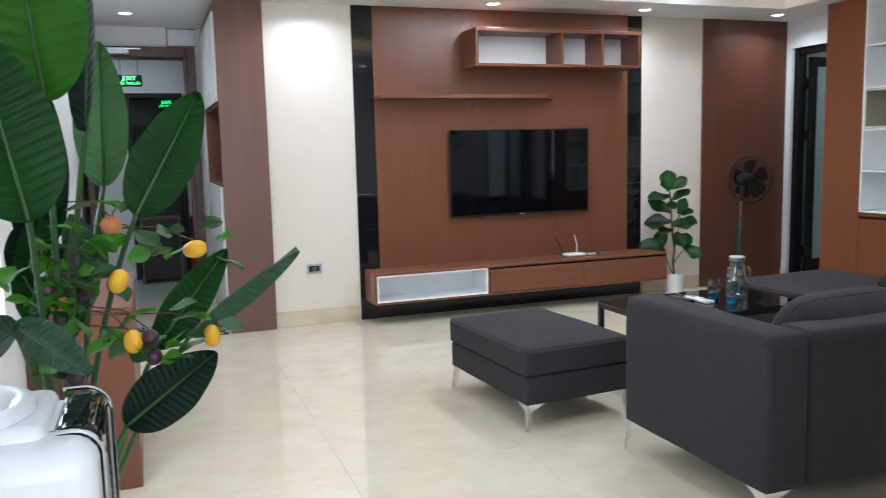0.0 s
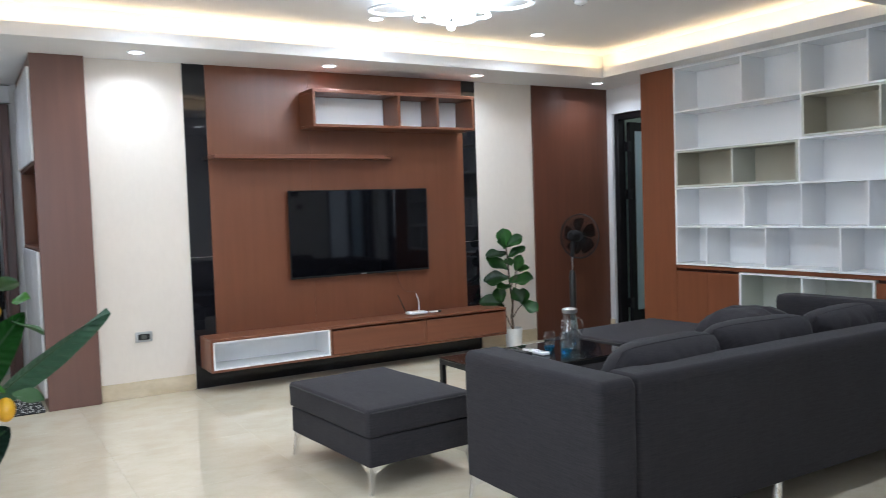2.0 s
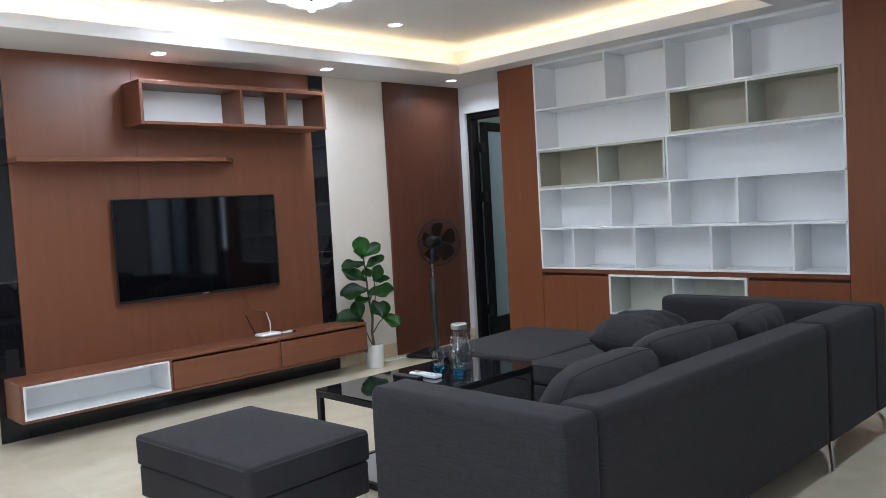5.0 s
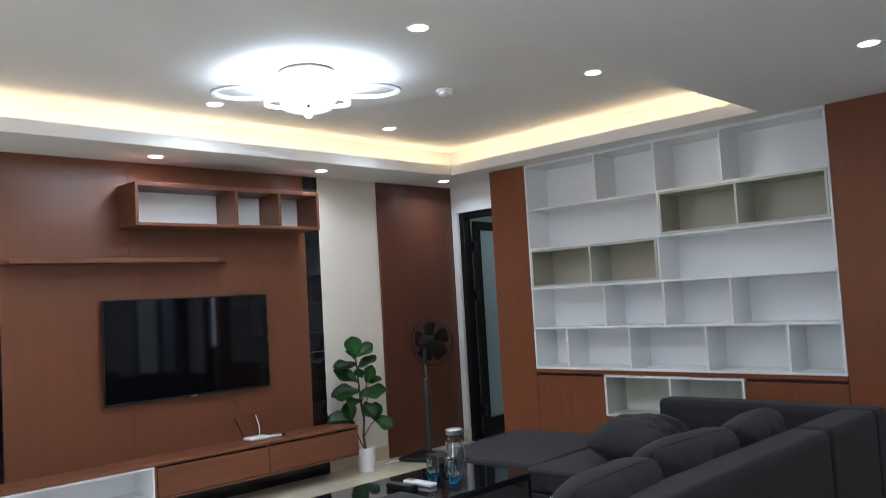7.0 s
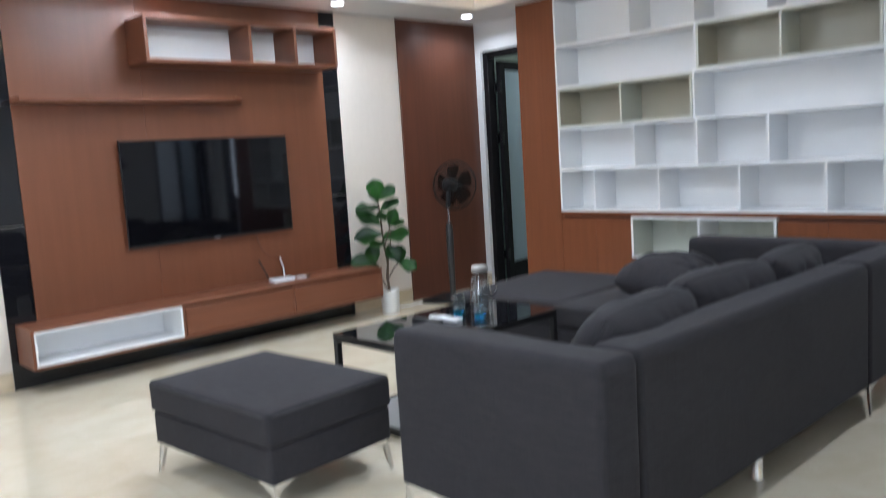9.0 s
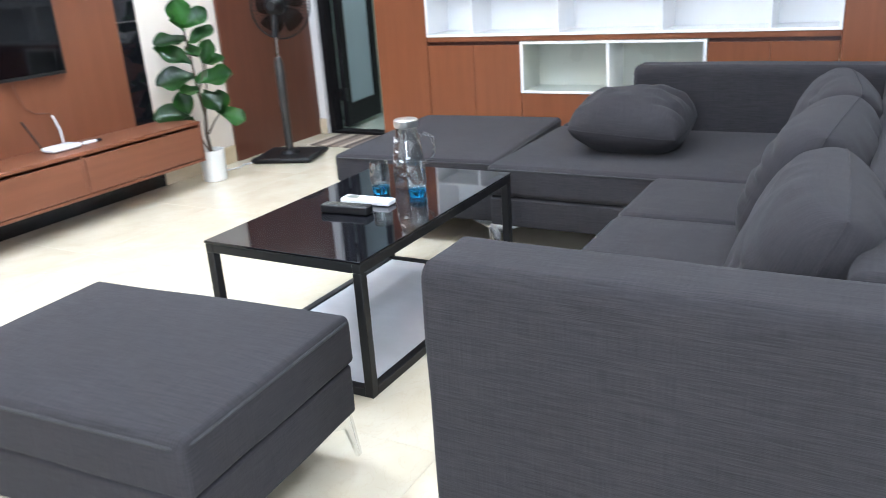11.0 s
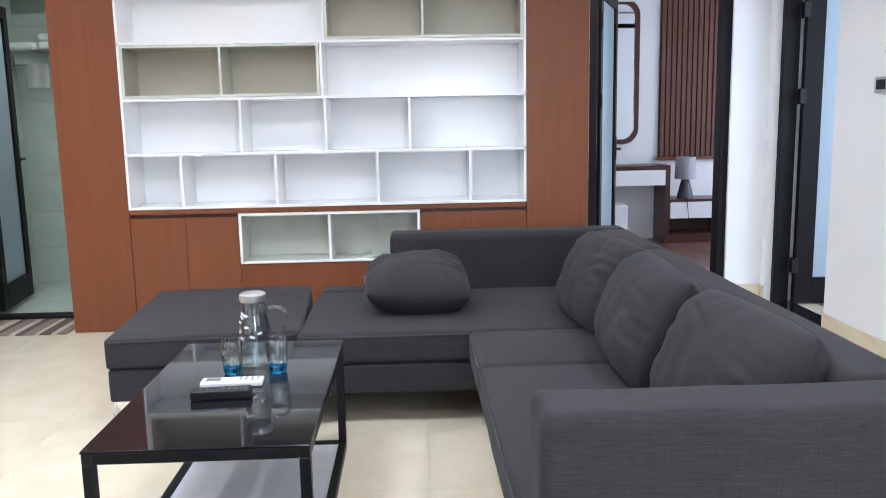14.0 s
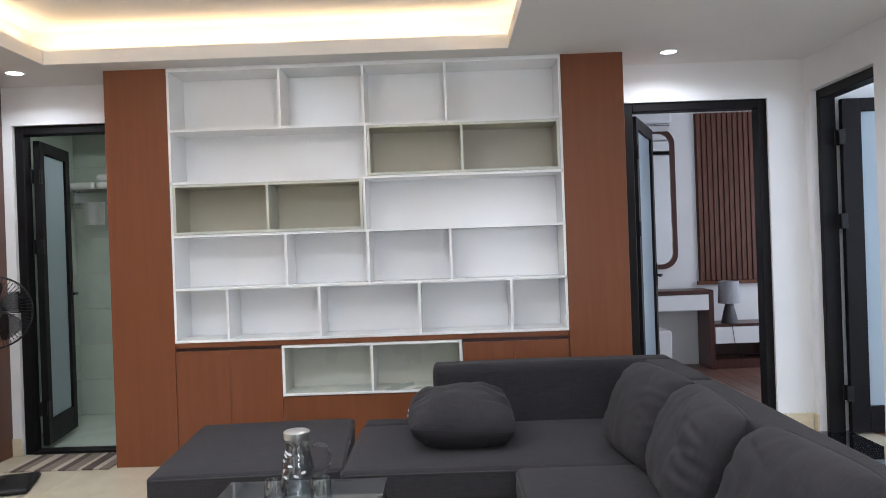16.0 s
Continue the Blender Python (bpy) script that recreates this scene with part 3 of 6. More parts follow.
for n, r in enumerate([(1.165, 1.848, WALL_N - 0.012, WALL_N, 0, 0.12), (4.525, 5.182, WALL_N - 0.012, WALL_N, 0, 0.12), (WALL_E - 0.012, WALL_E, D1[0] + 0.002, WALL_N - 0.014, 0, 0.12),
                       (WALL_E - 0.012, WALL_E, WALL_S2 + 0.013, D2[1] - 0.002, 0, 0.12), (1.88, 2.898, WALL_S, WALL_S + 0.012, 0, 0.12), (2.9, D3[0] - 0.002, WALL_S2, WALL_S2 + 0.012, 0, 0.12),
                       (D3[1] + 0.002, WALL_E - 0.013, WALL_S2, WALL_S2 + 0.012, 0, 0.12), (WALL_W, WALL_W + 0.012, 5.15, 8.33, 0, 0.12)]):
    solo("baseboard", box(*r), BASE, "cream marble baseboard", "baseboard", kind="structure")

# ---- doors ----
def alu_frame(name, label, rows, thr=None):
    t = thing(name, (rows[0][0], rows[0][2], 0), label, "door", kind="structure")
    for r in rows:
        part("frame", box(*r, 0.004), ALU, t)
    return t


def leaf(parent, hinge, angle, width, height, w=0.085):
    """An aluminium door leaf with a frosted pane, hung at hinge; angle: the way it points, in degrees from +x."""
    m = Matrix.Translation(hinge) @ Matrix.Rotation(radians(angle), 4, "Z")
    z0, th = 0.012, 0.022

    def put(name, rows, mat, par, label=""):
        bm = bmesh.new()
        for r in rows:
            add_box(bm, *r, 0.003, 1)
        bmesh.ops.transform(bm, matrix=m, verts=bm.verts)
        return part(name, bm, mat, par, label)
    d = put("door_leaf", [(0, w, -th, th, z0, height), (width - w, width, -th, th, z0, height), (w, width - w, -th, th, z0, z0 + 0.17),
                          (w, width - w, -th, th, height - 0.085, height)], ALU, parent, "dark bronze aluminium door leaf standing open")
    put("pane", [(w + 0.002, width - w - 0.002, -0.004, 0.004, z0 + 0.172, height - 0.087)], FROST, d, "frosted glass pane")
    put("door_handle", [(width - 0.058, width - 0.030, -th - 0.008, th + 0.008, 0.96, 1.14), (width - 0.130, width - 0.036, th + 0.030, th + 0.046, 1.035, 1.055),
                        (width - 0.130, width - 0.036, -th - 0.046, -th - 0.030, 1.035, 1.055), (width - 0.052, width - 0.036, -th - 0.046, th + 0.046, 1.037, 1.053)], BLACKMETAL, d)
    for z in (0.22, 1.35, height - 0.3):
        put("hinge", [(-0.028, 0.014, -th - 0.012, -th, z, z + 0.10), (-0.028, 0.014, th, th + 0.012, z, z + 0.10)], BLACKMETAL, d)
    return d


F = 0.06
door_1 = alu_frame("door_1", "dark aluminium doorway of the bathroom with an open leaf",
                   [(WALL_E + 0.03, WALL_E + 0.13, D1[0] - F, D1[0], 0, D1[2]), (WALL_E + 0.03, WALL_E + 0.13, D1[1], D1[1] + F, 0, D1[2]),
                    (WALL_E + 0.03, WALL_E + 0.13, D1[1] + F, D1[0] - F, D1[2] - F, D1[2]), (WALL_E + 0.02, WALL_E + 0.14, D1[1] + F, D1[0] - F, 0, 0.02)])
leaf(door_1, (WALL_E + 0.14, D1[0] - F - 0.03, 0.02), 8, 0.62, 2.14)
door_2 = alu_frame("door_2", "dark aluminium doorway of the bedroom with an open leaf",
                   [(WALL_E + 0.02, WALL_E + 0.13, D2[0] - F, D2[0], 0, D2[2]), (WALL_E + 0.02, WALL_E + 0.13, D2[1], D2[1] + F, 0, D2[2]),
                    (WALL_E + 0.02, WALL_E + 0.13, D2[1] + F, D2[0] - F, D2[2] - F, D2[2])])
leaf(door_2, (WALL_E + 0.14, D2[0] - F - 0.03, 0.0), -22, 0.80, 2.18)
door_3 = alu_frame("door_3", "dark aluminium doorway of a second room with an open leaf",
                   [(D3[1] - 0.045, D3[1], WALL_S2 - 0.15, WALL_S2 - 0.045, 0, D3[2]), (D3[0], D3[0] + F, WALL_S2 - 0.15, WALL_S2 - 0.045, 0, D3[2]),
                    (D3[0] + F, D3[1] - 0.045, WALL_S2 - 0.15, WALL_S2 - 0.045, D3[2] - F, D3[2])])
leaf(door_3, (D3[1] - 0.045 - 0.030, WALL_S2 - 0.165, 0.0), -90, 0.68, 2.20, 0.125)
solo("door_threshold", box(D3[0], D3[1], WALL_S - T, WALL_S2 + 0.02, -0.01, 0.008), BLACKGLASS, "black polished stone threshold in the doorway", "threshold", at=(5.6, 1.35, 0), kind="structure")
solo("door_threshold", box(WALL_E - 0.01, WALL_E + T, D2[1], D2[0], -0.01, 0.008), BLACKGLASS, "black polished stone threshold in the doorway", "threshold", at=(6.2, 2.1, 0), kind="structure")

# entrance door: dark red wooden frame, closed off by the corridor behind
EY = 8.35
ent = thing("door_4", (0.3, EY + 0.03, 0), "dark red wooden entrance frame with the door standing open", "door", kind="structure")
for r in [(0.665, 0.75, EY - 0.06, EY + 0.16, 0, 2.33), (-0.19, -0.11, EY - 0.06, EY + 0.16, 0, 2.33), (-0.11, 0.665, EY - 0.06, EY + 0.16, 2.235, 2.33),
          (0.645, 0.68, EY - 0.09, EY - 0.06, 0, 2.25), (-0.125, -0.09, EY - 0.09, EY - 0.06, 0, 2.25)]:
    part("frame", box(*r, 0.006), DARKWOOD, ent)
lf = part("door_leaf", box(-0.16, -0.115, EY - 0.82, EY - 0.08, 0.01, 2.22, 0.004), DARKWOOD, ent, "dark red wooden door leaf")
part("lock", box(-0.115, -0.095, EY - 0.78, EY - 0.70, 0.86, 1.24, 0.006, 2), PLASTIC, lf, "black electronic lock")
part("door_handle", box(-0.09, -0.075, EY - 0.76, EY - 0.62, 1.0, 1.02, 0.006, 2), CHROME, lf, "chrome lever handle")
part("door_closer", boxes((-0.02, 0.20, EY - 0.13, EY - 0.09, 2.255, 2.30), (0.01, 0.30, EY - 0.20, EY - 0.18, 2.285, 2.30), bevel=0.004), STEEL, ent, "silver overhead door closer")

# ---- television wall ----
panelling = thing("wall_panelling", (3.2, 6.9, 0), "brown wood veneer panelling edged by black glass strips", "panelling", kind="structure")
for x0, x1, z0, z1 in [(2.022, 2.8588, 0.15, CEIL), (2.8592, 4.368, 0.15, CEIL)]:
    part("panel", box(x0, x1, WALL_N - 0.018, WALL_N, z0, z1, 0.0015), WOOD, panelling)
for x0, x1 in [(1.852, 2.02), (4.37, 4.52)]:
    for z0, z1 in ((0.0, 1.02), (1.023, CEIL)):
        part("glass_strip", box(x0, x1, WALL_N - 0.012, WALL_N, z0, z1, 0.001), BLACKGLASS, panelling, "glossy black glass strip")
part("plinth", box(2.02, 4.37, WALL_N - 0.010, WALL_N, 0, 0.149), BLACKGLASS, panelling, "glossy black plinth")
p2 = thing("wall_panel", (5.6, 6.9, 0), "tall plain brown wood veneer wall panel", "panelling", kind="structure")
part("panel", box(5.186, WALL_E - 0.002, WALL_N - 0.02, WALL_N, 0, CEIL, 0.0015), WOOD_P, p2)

TVY = WALL_N - 0.018
con = thing("tv_console", (3.2, 6.75, 0.165), "floating brown wood television console with an open white cubby", "tv console")
CX0, CX1, CY, CZ0, CZ1 = 1.89, 4.59, 6.60, 0.165, 0.415
part("top_board", box(CX0, CX1, CY, TVY, CZ1 - 0.02, CZ1), WOOD_H, con)
part("bottom_board", box(CX0, CX1, CY + 0.004, TVY, CZ0, CZ0 + 0.018), WOOD_H, con)
for x in (CX0, 2.846, 3.722, CX1 - 0.018):
    part("upright", box(x, x + 0.018, CY + 0.003, TVY, CZ0 + 0.018, CZ1 - 0.02), WOOD_H, con)
part("back_board", box(2.868, CX1 - 0.02, TVY - 0.02, TVY, CZ0 + 0.02, CZ1 - 0.022), WOOD_H, con)
for r in [(CX0 + 0.018, 2.846, CY + 0.002, TVY, CZ0 + 0.018, CZ0 + 0.030), (CX0 + 0.018, 2.846, CY + 0.002, TVY, CZ1 - 0.032, CZ1 - 0.02), (CX0 + 0.018, CX0 + 0.030, CY + 0.002, TVY, CZ0 + 0.03, CZ1 - 0.032),
          (2.834, 2.846, CY + 0.002, TVY, CZ0 + 0.03, CZ1 - 0.032), (CX0 + 0.03, 2.834, TVY - 0.012, TVY, CZ0 + 0.03, CZ1 - 0.032)]:
    part("cubby_lining", box(*r, 0.0), LAM, con, "white laminate cubby lining")
for x0, x1 in ((2.868, 3.719), (3.743, CX1 - 0.021)):
    part("drawer_front", box(x0, x1, CY - 0.001, CY + 0.017, CZ0 + 0.022, CZ1 - 0.036), WOOD_H, con)

tv = thing("television", (3.29, 6.87, 0.795), "large flat black television fixed to the wood panelling", "television")
VX0, VX1, VZ0, VZ1, VY = 2.638, 3.940, 0.796, 1.523, 6.862
part("body", box(VX0 + 0.012, VX1 - 0.012, VY + 0.012, TVY - 0.012, VZ0 + 0.012, VZ1 - 0.012, 0.01, 2), PLASTIC, tv)
part("bezel", boxes((VX0, VX1, VY, VY + 0.014, VZ0, VZ0 + 0.016), (VX0, VX1, VY, VY + 0.014, VZ1 - 0.008, VZ1), (VX0, VX0 + 0.008, VY, VY + 0.014, VZ0 + 0.016, VZ1 - 0.008), (VX1 - 0.008, VX1, VY, VY + 0.014, VZ0 + 0.016, VZ1 - 0.008), bevel=0.001), PLASTIC, tv)
part("screen", box(VX0 + 0.008, VX1 - 0.008, VY + 0.002, VY + 0.012, VZ0 + 0.016, VZ1 - 0.008, 0.001), SCREEN, tv, "dark glossy screen")
part("badge", box(3.265, 3.315, VY - 0.0015, VY, VZ0 + 0.005, VZ0 + 0.011, 0.0005), STEEL, tv, "small silver badge")
part("wall_bracket", box(3.1, 3.4, TVY - 0.013, TVY, 0.95, 1.3, 0.002), BLACKMETAL, tv)

sh = thing("wall_shelf", (2.75, 6.82, 1.775), "long narrow brown wood wall shelf", "shelf")
bm = bmesh.new()
SZ0, SZ1, SYF = 1.775, 1.806, 6.73
vs = [bm.verts.new(v) for v in ((2.02, SYF, SZ0), (3.46, SYF, SZ0), (3.62, TVY, SZ0), (2.02, TVY, SZ0), (2.02, SYF, SZ1), (3.46, SYF, SZ1), (3.62, TVY, SZ1), (2.02, TVY, SZ1))]
for q in ((3, 2, 1, 0), (4, 5, 6, 7), (0, 1, 5, 4), (1, 2, 6, 5), (2, 3, 7, 6), (3, 0, 4, 7)):
    bm.faces.new([vs[i] for i in q])
bmesh.ops.bevel(bm, geom=list(bm.edges), offset=0.002, segments=1, affect="EDGES")
part("board", bm, WOOD_H, sh)

wb = thing("wall_box_shelf", (3.5, 6.76, 2.02), "brown wood box shelf with three white-backed compartments", "shelf")
BX0, BX1, BY, BZ0, BZ1 = 2.785, 4.318, 6.62, 2.02, 2.322
part("top_board", box(BX0, BX1, BY, TVY, BZ1 - 0.028, BZ1), WOOD_H, wb)
part("bottom_board", box(BX0, BX1, BY, TVY, BZ0, BZ0 + 0.022), WOOD_H, wb)
for x in (BX0, 3.55, 3.93, BX1 - 0.024):
    part("upright", box(x, x + 0.024, BY + 0.002, TVY, BZ0 + 0.022, BZ1 - 0.028), WOOD, wb)
for x0, x1 in ((BX0 + 0.024, 3.55), (3.574, 3.93), (3.954, BX1 - 0.024)):
    part("back_panel", box(x0, x1, TVY - 0.010, TVY, BZ0 + 0.022, BZ1 - 0.028), LAM, wb, "white laminate back")

# router with its cables on the console
rt = thing("router", (3.75, 6.77, CZ1), "white wifi router with two aerials and a plugged cable", "router")
part("body", box(3.65, 3.83, 6.71, 6.82, CZ1 + 0.002, CZ1 + 0.028, 0.012, 3), WHITEPLASTIC, rt)
part("aerial", tube([(3.665, 6.825, CZ1 + 0.02), (3.645, 6.85, CZ1 + 0.09), (3.625, 6.885, CZ1 + 0.17)], 0.005), PLASTIC, rt, "dark aerial")
part("aerial", tube([(3.80, 6.825, CZ1 + 0.02), (3.815, 6.85, CZ1 + 0.09), (3.81, 6.885, CZ1 + 0.17)], 0.005), WHITEPLASTIC, rt)
part("cable", tube([(3.79, 6.82, CZ1 + 0.012), (3.835, 6.87, CZ1 + 0.05), (3.83, 6.888, CZ1 + 0.14), (3.80, 6.888, CZ1 + 0.185), (3.72, 6.888, CZ1 + 0.195), (3.67, 6.888, CZ1 + 0.23), (3.63, 6.88, CZ1 + 0.32), (3.62, 6.885, CZ1 + 0.40)], 0.003), WOOD_P, rt)
part("adapter", box(3.87, 3.95, 6.74, 6.77, CZ1 + 0.001, CZ1 + 0.018, 0.006, 2), WHITEPLASTIC, rt)
part("adapter_cable", tube([(3.83, 6.75, CZ1 + 0.01), (3.87, 6.755, CZ1 + 0.010)], 0.0035), WHITEPLASTIC, rt)
part("plug", box(3.952, 3.985, 6.745, 6.765, CZ1 + 0.002, CZ1 + 0.016, 0.003), PLASTIC, rt)

ws = thing("wall_socket", (1.47, WALL_N, 0.45), "silver framed wall socket plate with black insert", "socket")
part("plate", box(1.42, 1.54, WALL_N - 0.010, WALL_N, 0.412, 0.488, 0.003, 2), STEEL, ws)
part("insert", box(1.438, 1.522, WALL_N - 0.013, WALL_N - 0.009, 0.428, 0.472, 0.002), PLASTIC, ws)
part("socket_face", box(1.46, 1.50, WALL_N - 0.0145, WALL_N - 0.012, 0.435, 0.465, 0.002), GREYPLASTIC, ws)

# ---- shoe cabinet between the entrance and the television wall ----
sc = thing("shoe_cabinet", (0.97, 7.4, 0), "tall brown wood shoe cabinet with glossy white doors", "cabinet")
SX0, SX1, SY0, SY1 = 0.81, 1.159, 6.865, 8.26
part("side_panel", box(SX0, SX1, SY0, SY0 + 0.03, 0, CEIL), WOOD_S, sc)
part("side_panel", box(SX0, SX1, SY1 - 0.02, SY1, 0, CEIL), WOOD, sc)
part("back_panel", box(SX1 - 0.012, SX1, SY0 + 0.03, SY1 - 0.02, 0, CEIL), WOOD, sc)
for z in (0.0, 1.13, 1.74, 2.425):
    part("shelf_board", box(SX0 + 0.004, SX1 - 0.012, SY0 + 0.03, SY1 - 0.02, z, z + (0.08 if z > 2 or z == 0 else 0.022)), WOOD, sc)
for z0, z1 in ((0.085, 1.125), (1.765, 2.42)):
    for k in range(3):
        w = (SY1 - 0.022 - SY0 - 0.06) / 3
        y0 = SY0 + 0.06 + k * w
        part("door", box(SX0 - 0.016, SX0 + 0.003, y0 + 0.002, y0 + w - 0.002, z0, z1, 0.002), LAM, sc, "glossy white door")
part("socket", box(SX1 - 0.022, SX1 - 0.012, 7.15, 7.27, 1.40, 1.47, 0.002), GREYPLASTIC, sc)
db = thing("distribution_box", (0.64, EY, 2.35), "white flush fuse box cover high on the wall", "fuse box")
part("cover", box(0.53, 0.765, EY - 0.008, EY, 2.345, 2.49, 0.003), WHITEPLASTIC, db)
part("rim", boxes((0.525, 0.77, EY - 0.012, EY, 2.339, 2.345), (0.525, 0.77, EY - 0.012, EY, 2.49, 2.496), (0.519, 0.526, EY - 0.012, EY, 2.339, 2.496)), GREYPLASTIC, db)
dm = thing("door_mat", (0.42, 7.15, 0), "black door mat with a white pebble print", "door mat")
part("mat", box(-0.02, 0.79, 6.86, 7.40, 0.0, 0.008, 0.002), PEBBLEDARK, dm)
rnd = random.Random(4)
peb = bmesh.new()
for i in range(26):
    for j in range(15):
        if rnd.random() < 0.72:
            cx, cy = 0.0 + i * 0.031 + rnd.uniform(-0.008, 0.008), 6.88 + j * 0.036 + rnd.uniform(-0.01, 0.01)
            a, b, th = rnd.uniform(0.010, 0.019), rnd.uniform(0.005, 0.010), rnd.uniform(0, 3.1)
            ring = [peb.verts.new((cx + a * math.cos(u) * math.cos(th) - b * math.sin(u) * math.sin(th), cy + a * math.cos(u) * math.sin(th) + b * math.sin(u) * math.cos(th), 0.0092)) for u in [k * math.pi / 4 for k in range(8)]]
            peb.faces.new(ring)
tagged(part("pebble_print", peb, PEBBLE, dm, smooth=False), kind="stuff")

# ---- corridor behind the entrance ----
solo("floor_corridor", box(-1.6, 2.2, 8.5, 14.2, -0.06, -0.001, 0), BATHTILE, "greyish polished corridor floor", "floor", kind="structure")
wall("wall_corridor", [(-1.75, -1.6, 8.5, 14.2, 0, 2.7), (2.2, 2.35, 8.5, 14.2, 0, 2.7), (-1.6, 0.10, 10.2, 10.35, 0, 2.7), (0.70, 2.2, 10.2, 10.35, 0, 2.7), (0.10, 0.70, 10.2, 10.35, 2.06, 2.7),
                       (-1.6, 2.2, 13.9, 14.05, 0, 2.7), (-1.75, -0.45, 8.35, 8.5, 0, 2.7), (1.6, 2.35, 8.35, 8.5, 0, 2.7)], WHITE, "white corridor wall")
solo("ceiling_corridor", box(-1.75, 2.35, 8.5, 14.2, 2.6, 2.66, 0), CEILING, "white corridor ceiling", "ceiling", kind="structure")
cd = thing("door_5", (0.4, 10.2, 0), "dark corridor doorway with a black frame", "door", kind="structure")
for r in [(0.10, 0.15, 10.16, 10.36, 0, 2.06), (0.65, 0.70, 10.16, 10.36, 0, 2.06), (0.15, 0.65, 10.16, 10.36, 2.01, 2.06)]:
    part("frame", box(*r), BLACKMETAL, cd)
part("door_leaf", box(0.16, 0.40, 11.6, 11.64, 0.0, 1.75), BLACKMETAL, cd)


def exit_sign(at, w, h, lit):
    e = thing("exit_sign", at, "black hanging exit sign with glowing green letters", "exit sign")
    x, y, z = at
    part("housing", box(x - w / 2, x + w / 2, y - 0.015, y + 0.015, z - h / 2, z + h / 2, 0.003), PLASTIC, e)
    part("face", box(x - w / 2 + 0.008, x + w / 2 - 0.008, y - 0.018, y - 0.014, z - h / 2 + 0.008, z + h / 2 - 0.008, 0.001), PLASTIC, e)
    for xx in (x - w * 0.35, x + w * 0.35):
        part("hanger", tube([(xx, y, z + h / 2), (xx, y, 2.6)], 0.003), BLACKMETAL, e)
    lettering("lettering", "EXIT", h * 0.55, pose(x, y - 0.0195, z + h * 0.2, 90), GREENLIT, e)
    lettering("lettering", "LỐI THOÁT", h * 0.36, pose(x, y - 0.0195, z - h * 0.24, 90), GREENLIT, e)
    return e


exit_sign((0.175, 9.55, 2.14), 0.24, 0.115, 1)
exit_sign((0.56, 11.0, 1.99), 0.19, 0.10, 1)
fx = thing("fire_extinguisher", (0.80, 10.05, 0), "red fire extinguisher on the corridor floor", "extinguisher")
part("bottle", spin([(0, 0), (0.075, 0), (0.08, 0.02), (0.08, 0.40), (0.06, 0.46), (0.025, 0.49), (0, 0.49)], (0.80, 10.05, 0.25)), RED, fx)
part("valve", boxes((0.77, 0.83, 10.03, 10.07, 0.74, 0.79), (0.74, 0.86, 10.04, 10.06, 0.79, 0.81), bevel=0.004), PLASTIC, fx)
part("hose", tube([(0.77, 10.0, 0.76), (0.71, 9.98, 0.68), (0.70, 9.98, 0.45)], 0.009), PLASTIC, fx)
part("stand", box(0.69, 0.91, 9.94, 10.16, 0.0, 0.25, 0.01, 2), RED, fx)
bn = thing("hall_cabinet", (0.38, 9.9, 0), "dark wooden shoe bench standing in the corridor", "bench")
part("top", box(0.16, 0.60, 9.75, 10.05, 0.70, 0.73), DARKWOOD, bn)
for x in (0.17, 0.56):
    part("side_panel", box(x, x + 0.03, 9.77, 10.03, 0.0, 0.70), DARKWOOD, bn)
part("front_panel", box(0.20, 0.56, 9.77, 9.79, 0.05, 0.70), BLACKMETAL, bn)

# ---- low brown cabinet by the entrance ----
lc = thing("low_cabinet", (-0.02, 4.6, 0), "low brown wood cabinet standing against the side wall", "cabinet")
part("front_panel", box(WALL_W + 0.002, 0.178, 4.07, 4.09, 0.0, 0.745), WOOD, lc)
part("side_panel", box(0.158, 0.178, 4.092, 5.10, 0.0, 0.745), WOOD, lc)
part("back_panel", box(WALL_W + 0.002, 0.178, 5.102, 5.12, 0.0, 0.745), WOOD, lc)
part("top_board", box(WALL_W + 0.002, 0.182, 4.065, 5.125, 0.746, 0.766), WOOD, lc)

# ---- refrigerator and kitchen edge ----
fr = thing("refrigerator", (2.2, 0.95, 0), "tall two-door black glass refrigerator with silver edge trims", "refrigerator")
FX = 1.875
part("body", box(FX + 0.065, FX + 0.70, 0.68, 1.316, 0.03, 1.78, 0.012, 2), PLASTIC, fr)
for z0, z1 in ((0.06, 1.150), (1.162, 1.79)):
    d = part("door", box(FX, FX + 0.06, 0.675, 1.284, z0, z1, 0.006, 3), BLACKGLASS, fr, "glossy black glass door")
    part("edge_trim", box(FX - 0.004, FX + 0.06, 1.285, 1.311, z0, z1, 0.010, 4), STEEL, d, "silver edge trim")
for x in (FX + 0.12, FX + 0.65):
    for y in (0.70, 1.20):
        part("foot", spin([(0, 0), (0.02, 0), (0.02, 0.03), (0, 0.03)], (x, y, 0), 12), PLASTIC, fr)
for z0, z1 in ((1.38, 1.79), (0.06, 0.78)):
    part("grip", box(FX - 0.012, FX + 0.06, 1.3115, 1.329, z0, z1, 0.008, 3), PLASTIC, fr, "dark recessed grip")

